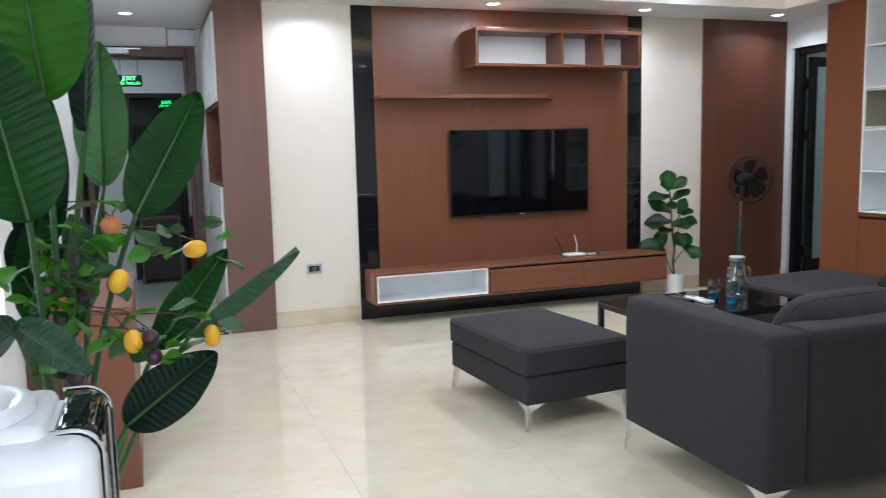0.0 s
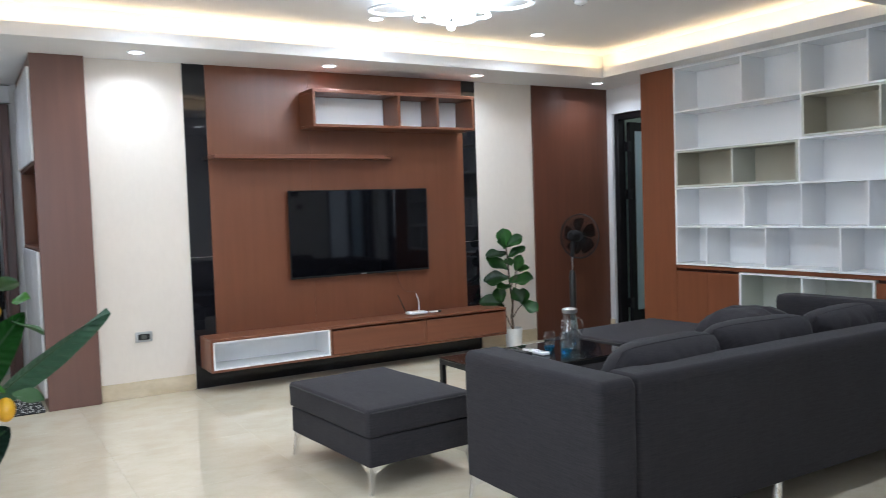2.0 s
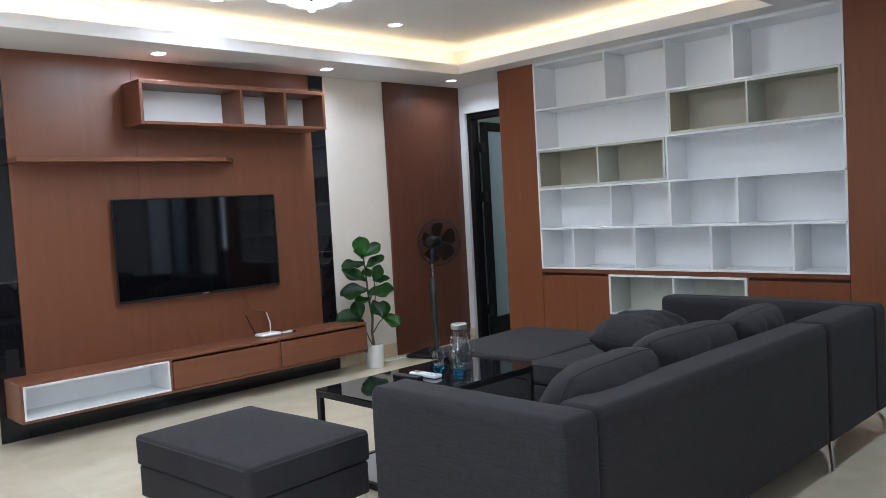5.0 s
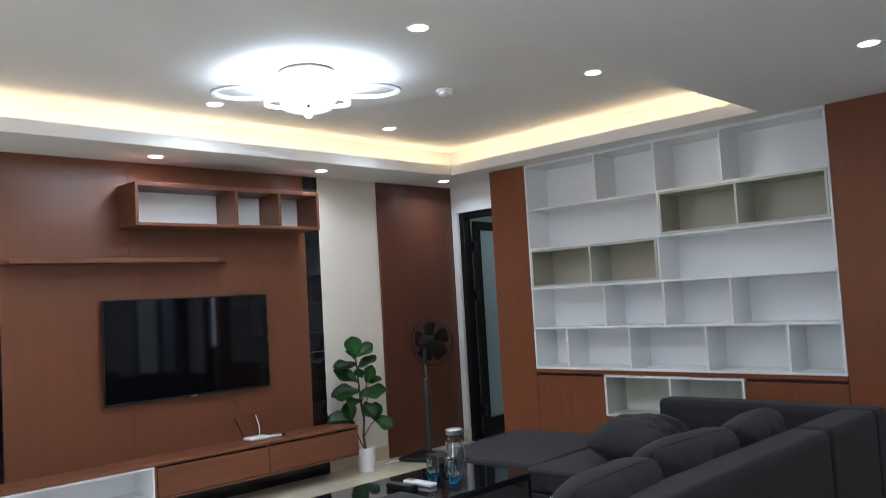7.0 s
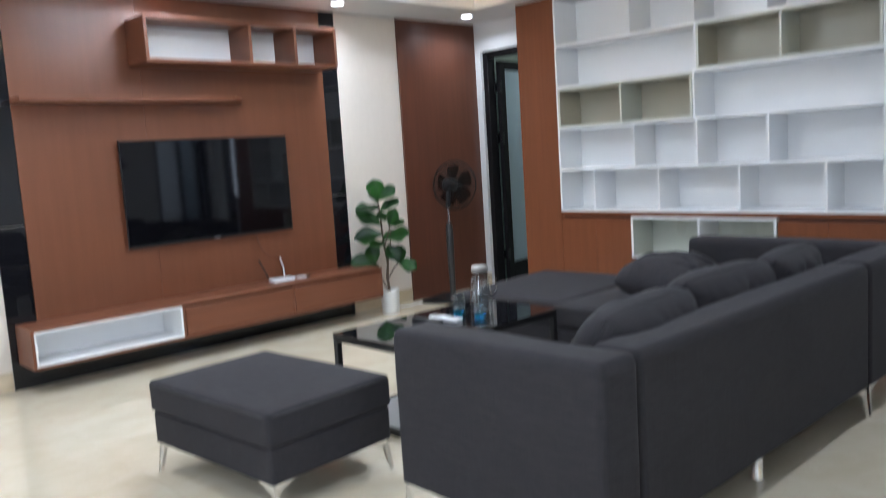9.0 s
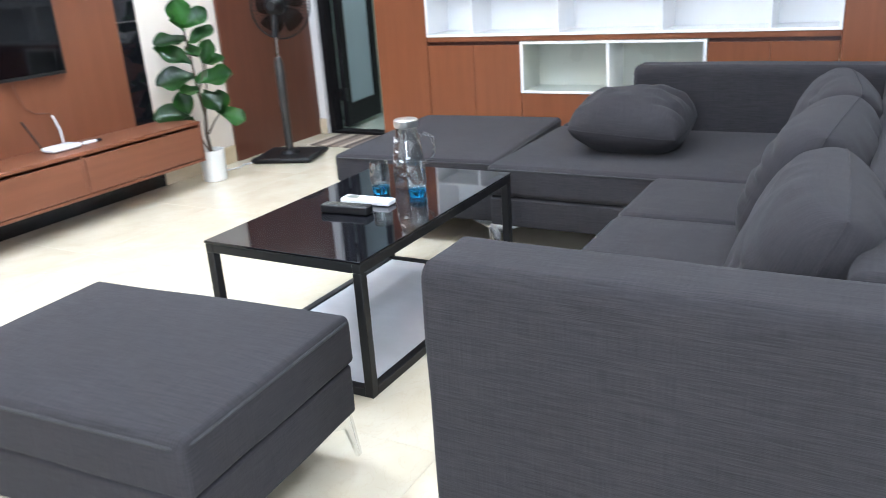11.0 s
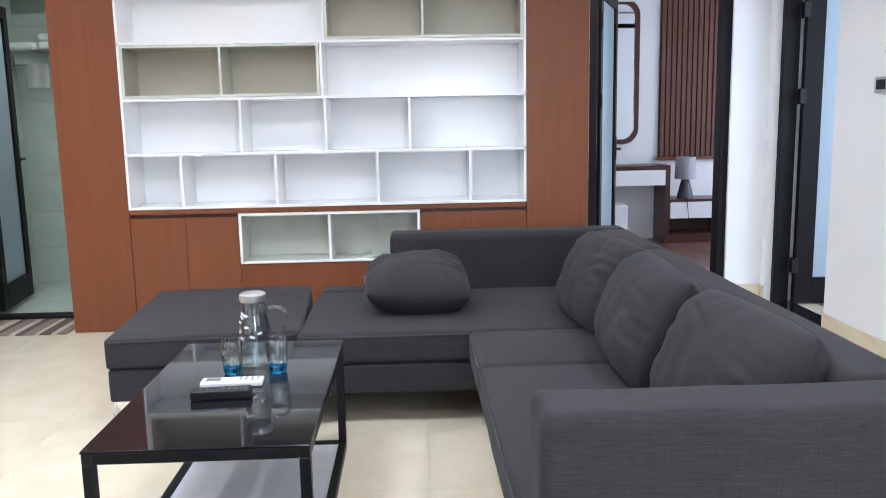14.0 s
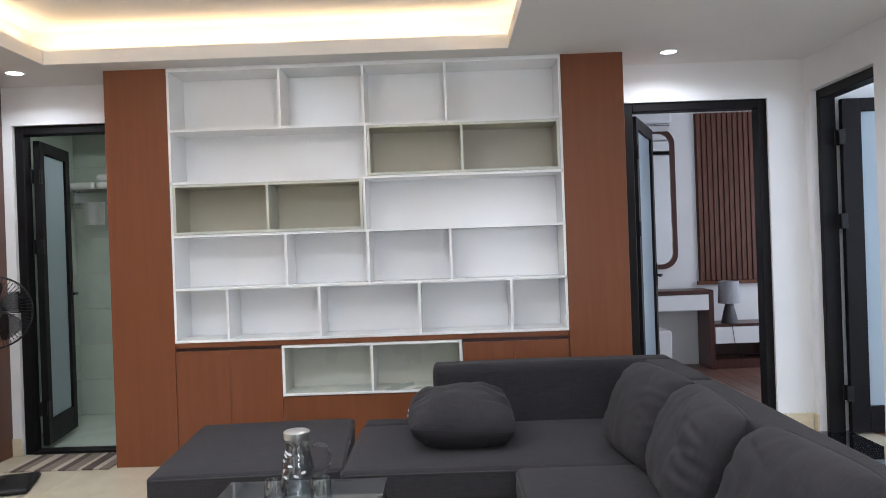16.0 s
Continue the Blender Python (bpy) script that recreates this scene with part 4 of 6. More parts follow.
# ---- bookcase on the east wall ----
bk = thing("bookcase", (5.95, 4.4, 0), "built-in white bookcase with sage compartments in a brown wood surround", "bookcase")
X0, X1 = 5.772, 6.072
part("surround_panel", box(X0, WALL_E - 0.002, 5.645, 6.04, 0, CEIL), WOOD_O, bk)
part("surround_panel", box(X0, WALL_E - 0.002, 2.77, 3.16, 0, CEIL), WOOD_O, bk)
part("back_panel", box(X1 - 0.012, X1, 3.162, 5.643, 0.775, CEIL), LAM, bk, "white laminate back")
tz = 0.016
rows_z = [0.780, 1.108, 1.443, 1.777, 2.110, 2.488]
for z in rows_z:
    part("shelf_board", box(X0 - 0.003, X1 - 0.012, 3.162, 5.643, z - tz / 2, z + tz / 2, 0.001), LAM, bk)
for y in (3.162, 5.627):
    part("upright", box(X0 - 0.003, X1 - 0.012, y, y + 0.016, 0.789, 2.479, 0.001), LAM, bk)
for row, ys in ((4, (4.935, 4.407, 3.887)), (3, (4.40,)), (2, (4.42,)), (1, (4.925, 4.407, 3.887)), (0, (5.305, 4.725, 4.095, 3.515))):
    for y in ys:
        part("divider", box(X0 - 0.001, X1 - 0.012, y - 0.008, y + 0.008, rows_z[row] + tz / 2, rows_z[row + 1] - tz / 2, 0.001), LAM, bk)


def insert_box(parent, y0, y1, z0, z1, ym, body, rim):
    """A framed compartment pushed into the bookcase: lining, back, middle divider and a pale front rim."""
    e = 0.012
    s = part("compartment", box(X1 - 0.020, X1 - 0.014, y0 + e, y1 - e, z0 + e, z1 - e, 0.0), body, parent, "sage grey lined compartment")
    for r in [(y0, y0 + e, z0, z1), (y1 - e, y1, z0, z1), (y0 + e, y1 - e, z0, z0 + e), (y0 + e, y1 - e, z1 - e, z1)]:
        part("lining", box(X0 + 0.001, X1 - 0.014, *r, 0.0), body, s)
    for r in [(y0, y0 + 0.018, z0, z1), (y1 - 0.018, y1, z0, z1), (y0 + 0.018, y1 - 0.018, z0, z0 + 0.016), (y0 + 0.018, y1 - 0.018, z1 - 0.016, z1)]:
        part("rim", box(X0 - 0.008, X0 - 0.001, *r, 0.001), rim, s)
    part("divider", box(X0 - 0.004, X1 - 0.020, ym - 0.008, ym + 0.008, z0 + e, z1 - e, 0.001), rim, s)


insert_box(bk, 3.180, 4.390, 1.787, 2.100, 3.795, SAGE, SAGE_P)
insert_box(bk, 4.430, 5.625, 1.453, 1.767, 5.03, SAGE, SAGE_P)
insert_box(bk, 3.837, 4.972, 0.418, 0.736, 4.407, SAGE_P, LAM)
for y0, y1 in ((5.3045, 5.642), (4.976, 5.303), (3.5045, 3.833), (3.164, 3.503)):
    part("cupboard_door", box(X0 + 0.001, X0 + 0.018, y0, y1, 0.004, 0.717, 0.0015), WOOD_O, bk)
part("lower_panel", box(X0 + 0.002, X0 + 0.018, 3.837, 4.972, 0.004, 0.414), WOOD_O, bk)
part("rail", box(X0 + 0.004, X1 - 0.014, 3.164, 5.642, 0.739, 0.770), WOOD_O, bk)
for y0, y1 in ((3.164, 3.833), (4.976, 5.642)):
    part("finger_groove", box(X0 + 0.03, X0 + 0.04, y0, y1, 0.69, 0.739), DARKWOOD, bk)
part("crown_rail", box(X0 + 0.001, X1, 3.162, 5.643, 2.497, CEIL), LAM, bk)

# ---- sofa group ----
def soft_box(x0, x1, y0, y1, z0, z1, r=0.035, puff=0.0, wave=0.004, seed=0, cuts=9, rz=0.0, rb=0.0):
    """An upholstered block: upright edges rounded by r, the top by rz, the bottom by rb, with slightly swollen and uneven faces."""
    rz, rb = rz or r, rb or r
    c = Vector(((x0 + x1) / 2, (y0 + y1) / 2, (z0 + z1) / 2))
    h = Vector(((x1 - x0) / 2, (y1 - y0) / 2, (z1 - z0) / 2))

    def ticks(half, lo, hi, n):
        inner0, inner1 = -half + lo, half - hi
        return [-half, -half + 0.35 * lo, -half + 0.7 * lo] + [inner0 + (inner1 - inner0) * k / n for k in range(n + 1)] + [half - 0.7 * hi, half - 0.35 * hi, half]
    axes = [ticks(h.x, r, r, cuts), ticks(h.y, r, r, cuts), ticks(h.z, rb, rz, max(3, cuts // 2))]
    bm = bmesh.new()
    made = {}

    def vert(i, j, k):
        if (i, j, k) not in made:
            d = Vector((axes[0][i], axes[1][j], axes[2][k]))
            radii = Vector((r, r, rz if d.z > 0 else rb))
            core = Vector([max(-(h[n] - radii[n]), min(h[n] - radii[n], d[n])) for n in range(3)])
            out = Vector([(d[n] - core[n]) / radii[n] for n in range(3)])
            if out.length > 1e-6:
                out.normalize()
            p = c + core + Vector([out[n] * radii[n] for n in range(3)])
            u, w = min(1.0, abs(d.x) / h.x), min(1.0, abs(d.y) / h.y)
            p.z += puff * (1 - u ** 2) * (1 - w ** 2) * (1 if d.z > 0 else 0)
            n1 = noise.noise(Vector((p.x * 5 + seed, p.y * 5, p.z * 5))) + 0.35 * noise.noise(Vector((p.x * 14 + seed, p.y * 14, p.z * 14)))
            p += (d.normalized() if d.length else Vector((0, 0, 1))) * wave * n1
            made[i, j, k] = bm.verts.new(p)
        return made[i, j, k]
    nx, ny, nz = [len(a) - 1 for a in axes]
    for i in range(nx):
        for j in range(ny):
            for k in (0, nz):
                bm.faces.new((vert(i, j, k), vert(i + 1, j, k), vert(i + 1, j + 1, k), vert(i, j + 1, k)))
    for i in range(nx):
        for k in range(nz):
            for j in (0, ny):
                bm.faces.new((vert(i, j, k), vert(i + 1, j, k), vert(i + 1, j, k + 1), vert(i, j, k + 1)))
    for j in range(ny):
        for k in range(nz):
            for i in (0, nx):
                bm.faces.new((vert(i, j, k), vert(i, j + 1, k), vert(i, j + 1, k + 1), vert(i, j, k + 1)))
    bmesh.ops.recalc_face_normals(bm, faces=bm.faces)
    return bm


def rim_cord(x0, x1, y0, y1, z, r=0.004, corner=0.035):
    pts = []
    for cx, cy, a0 in ((x1 - corner, y1 - corner, 0), (x0 + corner, y1 - corner, 90), (x0 + corner, y0 + corner, 180), (x1 - corner, y0 + corner, 270)):
        for k in range(6):
            a = radians(a0 + 18 * k)
            pts.append((cx + corner * math.cos(a), cy + corner * math.sin(a), z))
    return tube(pts, r, 6, closed=True)


def sofa_leg(parent, x, y, dx, dy, h=0.135):
    """A chrome V-shaped foot: two flat wings under the corner that run down into one slanted blade."""
    bm = bmesh.new()
    top, w, d = h, 0.115, 0.010
    foot = Vector((x + 0.012 * dx, y + 0.012 * dy, 0.0))
    for ux, uy in ((-dx, 0), (0, -dy)):
        a = Vector((x, y, top))
        b = Vector((x + ux * w, y + uy * w, top))
        side = Vector((0 if ux else -dx * d, 0 if uy else -dy * d, 0))
        c = foot + Vector((ux * 0.018, uy * 0.018, 0))
        knee = Vector((x + ux * 0.026, y + uy * 0.026, top * 0.70))
        pts = [a, b, knee, c, foot]
        f1 = [bm.verts.new(p) for p in pts]
        f2 = [bm.verts.new(p + side) for p in pts]
        bm.faces.new(f1)
        bm.faces.new(f2[::-1])
        for i in range(5):
            bm.faces.new((f1[i], f2[i], f2[(i + 1) % 5], f1[(i + 1) % 5]))
    bmesh.ops.recalc_face_normals(bm, faces=bm.faces)
    return part("leg", bm, CHROME, parent, "chrome V-shaped foot", smooth=False)


def ottoman(name, w, l, m, label, seed, top):
    o = thing(name, (0, 0, 0), label, "ottoman", "ottomans of the sofa")
    x0, x1, y0, y1 = -w / 2, w / 2, -l / 2, l / 2
    part("base", soft_box(x0, x1, y0, y1, 0.13, 0.272, 0.014, 0, 0.003, seed, rz=0.012, rb=0.010), CLOTH, o)
    c = part("cushion", soft_box(x0 - 0.008, x1 + 0.008, y0 - 0.008, y1 + 0.008, 0.274, top, 0.020, 0.012, 0.004, seed + 3, 9, 0.024, 0.014), CLOTH, o)
    part("piping", rim_cord(x0 - 0.006, x1 + 0.006, y0 - 0.006, y1 + 0.006, top - 0.016, 0.0045), PIPING, c)
    for x, dx in ((x0 + 0.012, -1), (x1 - 0.012, 1)):
        for y, dy in ((y0 + 0.012, -1), (y1 - 0.012, 1)):
            sofa_leg(o, x, y, dx, dy)
    o.matrix_basis = m
    return o


ottoman("ottoman", 0.605, 0.86, pose(2.188, 4.445, 0, 0, 0, 4), "charcoal woven ottoman on chrome feet before the television", 1, 0.408)
ottoman("ottoman", 1.0, 0.80, pose(4.57, 4.815, 0, 0, 0, 4), "charcoal woven ottoman pushed against the end of the chaise", 5, 0.408)

SB, SEAT = 0.705, 0.408
sofa = thing("sofa", (3.2, 3.2, 0), "charcoal woven sofa with one broad arm on chrome feet", "sofa")
part("arm", soft_box(2.225, 2.41, 2.745, 3.635, 0.14, SB, 0.026, 0.004, 0.004, 11, 9, 0.045, 0.010), CLOTH, sofa)
part("backrest", soft_box(2.413, 4.245, 2.745, 2.925, 0.14, SB, 0.026, 0.004, 0.004, 12, 11, 0.045, 0.010), CLOTH, sofa)
part("base", soft_box(2.413, 4.02, 2.928, 3.61, 0.14, 0.268, 0.014, 0, 0.003, 13, rz=0.012, rb=0.010), CLOTH, sofa)
for x0, x1 in ((2.413, 3.528), (3.532, 4.02)):
    c = part("seat_cushion", soft_box(x0, x1, 2.93, 3.655, 0.270, SEAT, 0.026, 0.012, 0.005, 14 + x0, 9), CLOTH, sofa)
    part("piping", rim_cord(x0 + 0.002, x1 - 0.002, 2.932, 3.655, SEAT - 0.017, 0.0045), PIPING, c)
for x, y, dx, dy in ((2.238, 3.62, -1, 1), (2.238, 2.758, -1, -1), (4.232, 2.758, 1, -1), (3.99, 3.595, 1, 1)):
    sofa_leg(sofa, x, y, dx, dy, 0.14)
part("middle_foot", spin([(0, 0), (0.026, 0), (0.026, 0.012), (0.022, 0.02), (0.022, 0.14), (0, 0.14)], (3.31, 2.83, 0), 16), CHROME, sofa, "round chrome middle foot")

ch = thing("sofa_chaise", (4.5, 3.5, 0), "charcoal woven corner chaise section with a low back on chrome feet", "sofa")
part("backrest", soft_box(4.90, 5.065, 2.745, 4.005, 0.14, SB, 0.026, 0.004, 0.004, 21, 11, 0.045, 0.010), CLOTH, ch)
part("backrest", soft_box(4.258, 4.897, 2.745, 2.925, 0.14, SB, 0.026, 0.004, 0.004, 22, 9, 0.045, 0.010), CLOTH, ch)
part("base", soft_box(4.03, 4.897, 2.930, 4.37, 0.14, 0.268, 0.014, 0, 0.003, 23, rz=0.012, rb=0.010), CLOTH, ch)
part("base_end", soft_box(4.90, 5.065, 4.008, 4.37, 0.14, 0.268, 0.014, 0, 0.003, 24, 5, rz=0.012, rb=0.010), CLOTH, ch)
c = part("seat_cushion", soft_box(4.024, 4.897, 2.93, 4.378, 0.270, SEAT, 0.026, 0.012, 0.005, 25, 11), CLOTH, ch)
part("piping", rim_cord(4.026, 4.895, 2.932, 4.378, SEAT - 0.017, 0.0045), PIPING, c)
part("seat_cushion", soft_box(4.90, 5.065, 4.008, 4.378, 0.270, SEAT, 0.03, 0.0, 0.004, 26, 6), CLOTH, ch)
for x, y, dx, dy in ((4.045, 4.355, -1, 1), (5.05, 4.355, 1, 1), (5.05, 2.758, 1, -1), (4.272, 2.758, -1, -1)):
    sofa_leg(ch, x, y, dx, dy, 0.14)


def pillow_mesh(w, h, d, seed, fat=5.0):
    """A stuffed cushion with tucked corners, a seam round the edge, full sides and creases that run in from them."""
    bm = bmesh.new()
    n = 64
    front, back = {}, {}
    for i in range(n + 1):
        for j in range(n + 1):
            u, v = math.sin(math.pi / 2 * (2 * i / n - 1)), math.sin(math.pi / 2 * (2 * j / n - 1))
            pin = 1 - 0.10 * abs(u) ** 4 * (1 - v * v)
            pin2 = 1 - 0.07 * abs(v) ** 4 * (1 - u * u)
            corner = 1 - 0.07 * (u * v) ** 4
            x, y = u * w / 2 * pin2 * corner, v * h / 2 * pin * corner
            t = d / 2 * (max(0.0, (1 - abs(u) ** fat) * (1 - abs(v) ** (fat * 0.62)))) ** 0.5
            edge = min(1.0, 5.0 * min(1 - abs(u), 1 - abs(v)))
            dent = 0.020 * noise.noise(Vector((x * 6 + seed, y * 6, 1.3))) + 0.008 * noise.noise(Vector((x * 15 + seed, y * 11, 4.1)))
            tuck = abs(u) ** 4 * (0.006 * math.sin(13 * v + seed) + 0.005 * math.sin(25 * v + 3 * u + 2 * seed))
            tuck += abs(v) ** 4 * (0.004 * math.sin(15 * u + seed) + 0.003 * math.sin(29 * u + 2 * v))
            sharp = -0.022 * math.exp(-((v - 0.35 * math.sin(seed) - 0.25 * u) * 9) ** 2) * max(0.0, abs(u) - 0.45) * 2
            fold = 0.0
            for q in range(5):
                th = 1.26 * q + 1.7 * math.sin(seed + q)
                along = u * math.cos(th) + v * math.sin(th)
                across = -u * math.sin(th) + v * math.cos(th) - 0.5 * math.sin(2.3 * q + seed) - 0.10 * math.sin(4 * along + seed + q)
                fold -= 0.011 * math.exp(-(across * 15) ** 2) * max(0.0, min(1.0, (along - 0.15) * 2.2))
                fold += 0.006 * math.exp(-((across - 0.12) * 11) ** 2) * max(0.0, min(1.0, (along - 0.15) * 2.2))
            crumple = 0.004 * abs(noise.noise(Vector((x * 22 + seed, y * 34, 2.2))))
            f = (dent + tuck + sharp + fold + crumple) * edge
            front[i, j] = bm.verts.new((x, y, t + f))
            if 0 < i < n and 0 < j < n:
                back[i, j] = bm.verts.new((x, y, -t * 0.9 - 0.5 * f))
            else:
                back[i, j] = front[i, j]
    for i in range(n):
        for j in range(n):
            bm.faces.new((front[i, j], front[i + 1, j], front[i + 1, j + 1], front[i, j + 1]))
            bm.faces.new((back[i, j], back[i, j + 1], back[i + 1, j + 1], back[i + 1, j]))
    bmesh.ops.recalc_face_normals(bm, faces=bm.faces)
    edge_pts = [front[i, 0].co.copy() for i in range(n)] + [front[n, j].co.copy() for j in range(n)] + [front[n - i, n].co.copy() for i in range(n)] + [front[0, n - j].co.copy() for j in range(n)]
    return bm, edge_pts


def pillow(label, m, w, h, d, seed, tab=False):
    o = thing("sofa_cushion", (0, 0, 0), label, "cushion", "loose cushions of the sofa")
    bm, pts = pillow_mesh(w, h, d, seed, 3.4 if tab else 5.0)
    part("cover", bm, CLOTH, o)
    part("seam", tube(pts, 0.0022, 6, closed=True), CLOTH, o)
    if tab:
        part("label_tab", boxes((-w / 2 - 0.004, -w / 2 + 0.018, 0.06, 0.085, -0.002, 0.002), (-w / 2 - 0.004, -w / 2 + 0.018, -0.02, 0.0, -0.002, 0.002)), WHITEPLASTIC, o, "small white label tabs")
    o.matrix_basis = m
    return o


for x, y, z, seed, tilt, turn, w in ((4.08, 3.08, 0.588, 1.0, 112, 7, 0.60), (3.45, 3.075, 0.594, 7.0, 114, -4, 0.64), (2.80, 3.03, 0.584, 13.0, 114, 4, 0.61)):
    pillow("charcoal woven back cushion leaning on the sofa back", pose(x, y, z, tilt, 0, turn), w, 0.41, 0.275, seed)
pillow("charcoal woven cushion lying flat on the chaise", pose(4.46, 3.87, 0.530, 4, 4, -88), 0.485, 0.47, 0.285, 3.0, True)

# ---- coffee table and what stands on it ----
tb = thing("coffee_table", (3.29, 4.47, 0), "black steel coffee table with a black glass top", "table")
AX0, AX1, AY0, AY1, AZ, S = 2.77, 3.81, 4.165, 4.765, 0.434, 0.03
for x in (AX0, AX1 - S):
    for y in (AY0, AY1 - S):
        part("leg", box(x, x + S, y, y + S, 0, AZ - S), BLACKMETAL, tb)
for z in (0.0, AZ - S):
    e = 0.0 if z else 0.0
    for y in (AY0, AY1 - S):
        part("rail", box(AX0 + (S if not z else 0), AX1 - (S if not z else 0), y, y + S, z, z + S), BLACKMETAL, tb)
    for x in (AX0, AX1 - S):
        part("rail", box(x, x + S, AY0 + S, AY1 - S, z, z + S), BLACKMETAL, tb)
part("glass_top", box(AX0 - 0.002, AX1 + 0.002, AY0 - 0.002, AY1 + 0.002, AZ + 0.001, AZ + 0.009, 0.002, 2), BLACKGLASS, tb, "glossy black glass top")
part("lower_shelf", box(AX0 + S, AX1 - S, AY0 + S, AY1 - S, 0.012, 0.024), TABLESHELF, tb, "pale grey glossy lower shelf")
TOP = AZ + 0.0095

jug = thing("water_jug", (3.53, 4.45, TOP), "clear glass water jug with a steel lid and white leaf decoration", "jug")
jx, jy = 3.53, 4.45
outer = [(0.0, 0.0), (0.056, 0.0), (0.060, 0.008), (0.062, 0.06), (0.058, 0.12), (0.047, 0.17), (0.041, 0.205), (0.043, 0.228)]
inner = [(0.040, 0.228), (0.038, 0.205), (0.044, 0.17), (0.055, 0.12), (0.058, 0.06), (0.055, 0.012), (0.0, 0.010)]
part("glass_body", spin(outer + inner, (jx, jy, TOP)), CLEAR, jug)
part("lid", spin([(0, 0.226), (0.044, 0.226), (0.046, 0.230), (0.046, 0.250), (0.040, 0.255), (0, 0.256)], (jx, jy, TOP)), STEEL, jug, "brushed steel lid")
part("handle", tube([(jx + 0.005, jy - 0.052, TOP + 0.195), (jx + 0.005, jy - 0.072, TOP + 0.201), (jx + 0.005, jy - 0.090, TOP + 0.199), (jx + 0.005, jy - 0.103, TOP + 0.190), (jx + 0.005, jy - 0.110, TOP + 0.176), (jx + 0.005, jy - 0.112, TOP + 0.158), (jx + 0.005, jy - 0.109, TOP + 0.138), (jx + 0.005, jy - 0.101, TOP + 0.119), (jx + 0.005, jy - 0.088, TOP + 0.103), (jx + 0.005, jy - 0.064, TOP + 0.09)], 0.0065), CLEAR, jug)
rnd = random.Random(8)
for k in range(9):
    a, z = radians(165 + rnd.uniform(-45, 45)), TOP + rnd.uniform(0.10, 0.19)
    r = 0.0615 - max(0, z - TOP - 0.06) * 0.10
    cx, cy = jx + r * math.cos(a), jy + r * math.sin(a)
    t1, t2, s = Vector((-math.sin(a), math.cos(a), 0)), Vector((0, 0, 1)), 0.010
    tilt = rnd.uniform(-0.8, 0.8)
    ax = t1 * math.cos(tilt) + t2 * math.sin(tilt)
    ay = t2 * math.cos(tilt) - t1 * math.sin(tilt)
    dec = bmesh.new()
    dec.faces.new([dec.verts.new(Vector((cx, cy, z)) + ax * s * math.cos(u) * 1.0 + ay * s * 0.5 * math.sin(u)) for u in [i * math.pi / 4 for i in range(8)]])
    part("leaf_decoration", dec, WHITEPLASTIC, jug, "white printed leaf", smooth=False)


def tumbler(x, y):
    g = thing("drinking_glass", (x, y, TOP), "clear drinking glass with a thick blue base", "glass", "glasses on the table")
    part("glass_body", spin([(0.024, 0.030), (0.033, 0.034), (0.037, 0.06), (0.035, 0.10), (0.033, 0.118), (0.0315, 0.118), (0.0335, 0.10), (0.0352, 0.06), (0.031, 0.037), (0, 0.034)], (x, y, TOP), 28), CLEAR, g)
    part("glass_base", spin([(0, 0.0005), (0.026, 0.0005), (0.029, 0.004), (0.032, 0.018), (0.032, 0.030), (0.020, 0.0335), (0, 0.0338)], (x, y, TOP), 28), BLUE, g, "thick blue glass base")


tumbler(3.41, 4.505)
tumbler(3.415, 4.353)


def remote(x, y, turn, mat, keymat, label, w, l, h, n):
    r = thing("remote_control", (0, 0, 0), label, "remote control", "remote controls on the table")
    part("body", box(-l / 2, l / 2, -w / 2, w / 2, 0.0005, h, 0.006, 3), mat, r)
    rr = random.Random(n)
    if n == 1:
        part("display", box(l * 0.18, l * 0.42, -w * 0.3, w * 0.3, h - 0.001, h + 0.0008, 0.0005), GREYPLASTIC, r)
    for i in range(9):
        for j in range(3):
            if n == 2 or i < 4:
                xx, yy = -l * 0.42 + i * l * 0.095, (j - 1) * w * 0.27
                part("button", box(xx - 0.004, xx + 0.004, yy - 0.003, yy + 0.003, h - 0.001, h + 0.0018, 0.0006), keymat, r)
    r.matrix_basis = pose(x, y, TOP, 0, 0, turn)


remote(3.285, 4.48, 92, WHITEPLASTIC, GREYPLASTIC, "white air-conditioner remote control lying on the table", 0.055, 0.20, 0.020, 1)
remote(3.165, 4.487, 94, PLASTIC, GREYPLASTIC, "black television remote control lying on the table", 0.048, 0.185, 0.030, 2)


# ---- standing fan ----
fan = thing("standing_fan", (0, 0, 0), "black standing fan at rest on a square base", "fan")
part("base", box(-0.22, 0.22, -0.20, 0.20, 0, 0.035, 0.022, 3), PLASTIC, fan)
part("base_cap", spin([(0.07, 0.035), (0.06, 0.055), (0.035, 0.065), (0, 0.066)], (0, 0, 0)), PLASTIC, fan)
part("column", spin([(0, 0.06), (0.024, 0.06), (0.026, 0.10), (0.033, 0.45), (0.032, 0.66), (0.020, 0.70), (0, 0.70)], (0, 0, 0), 20), COLUMN, fan, "dark grey plastic column with controls")
part("pole", spin([(0, 0.68), (0.011, 0.68), (0.011, 0.84), (0, 0.84)], (0, 0, 0), 14), CHROME, fan)
part("display", box(-0.02, 0.02, -0.036, -0.028, 0.46, 0.58, 0.003), PLASTIC, fan)
hz = 1.025
head = Matrix.Translation((0, -0.10, hz)) @ Matrix.Rotation(radians(4), 4, "X")


def placed(bm, m):
    bmesh.ops.transform(bm, matrix=m, verts=bm.verts)
    return bm


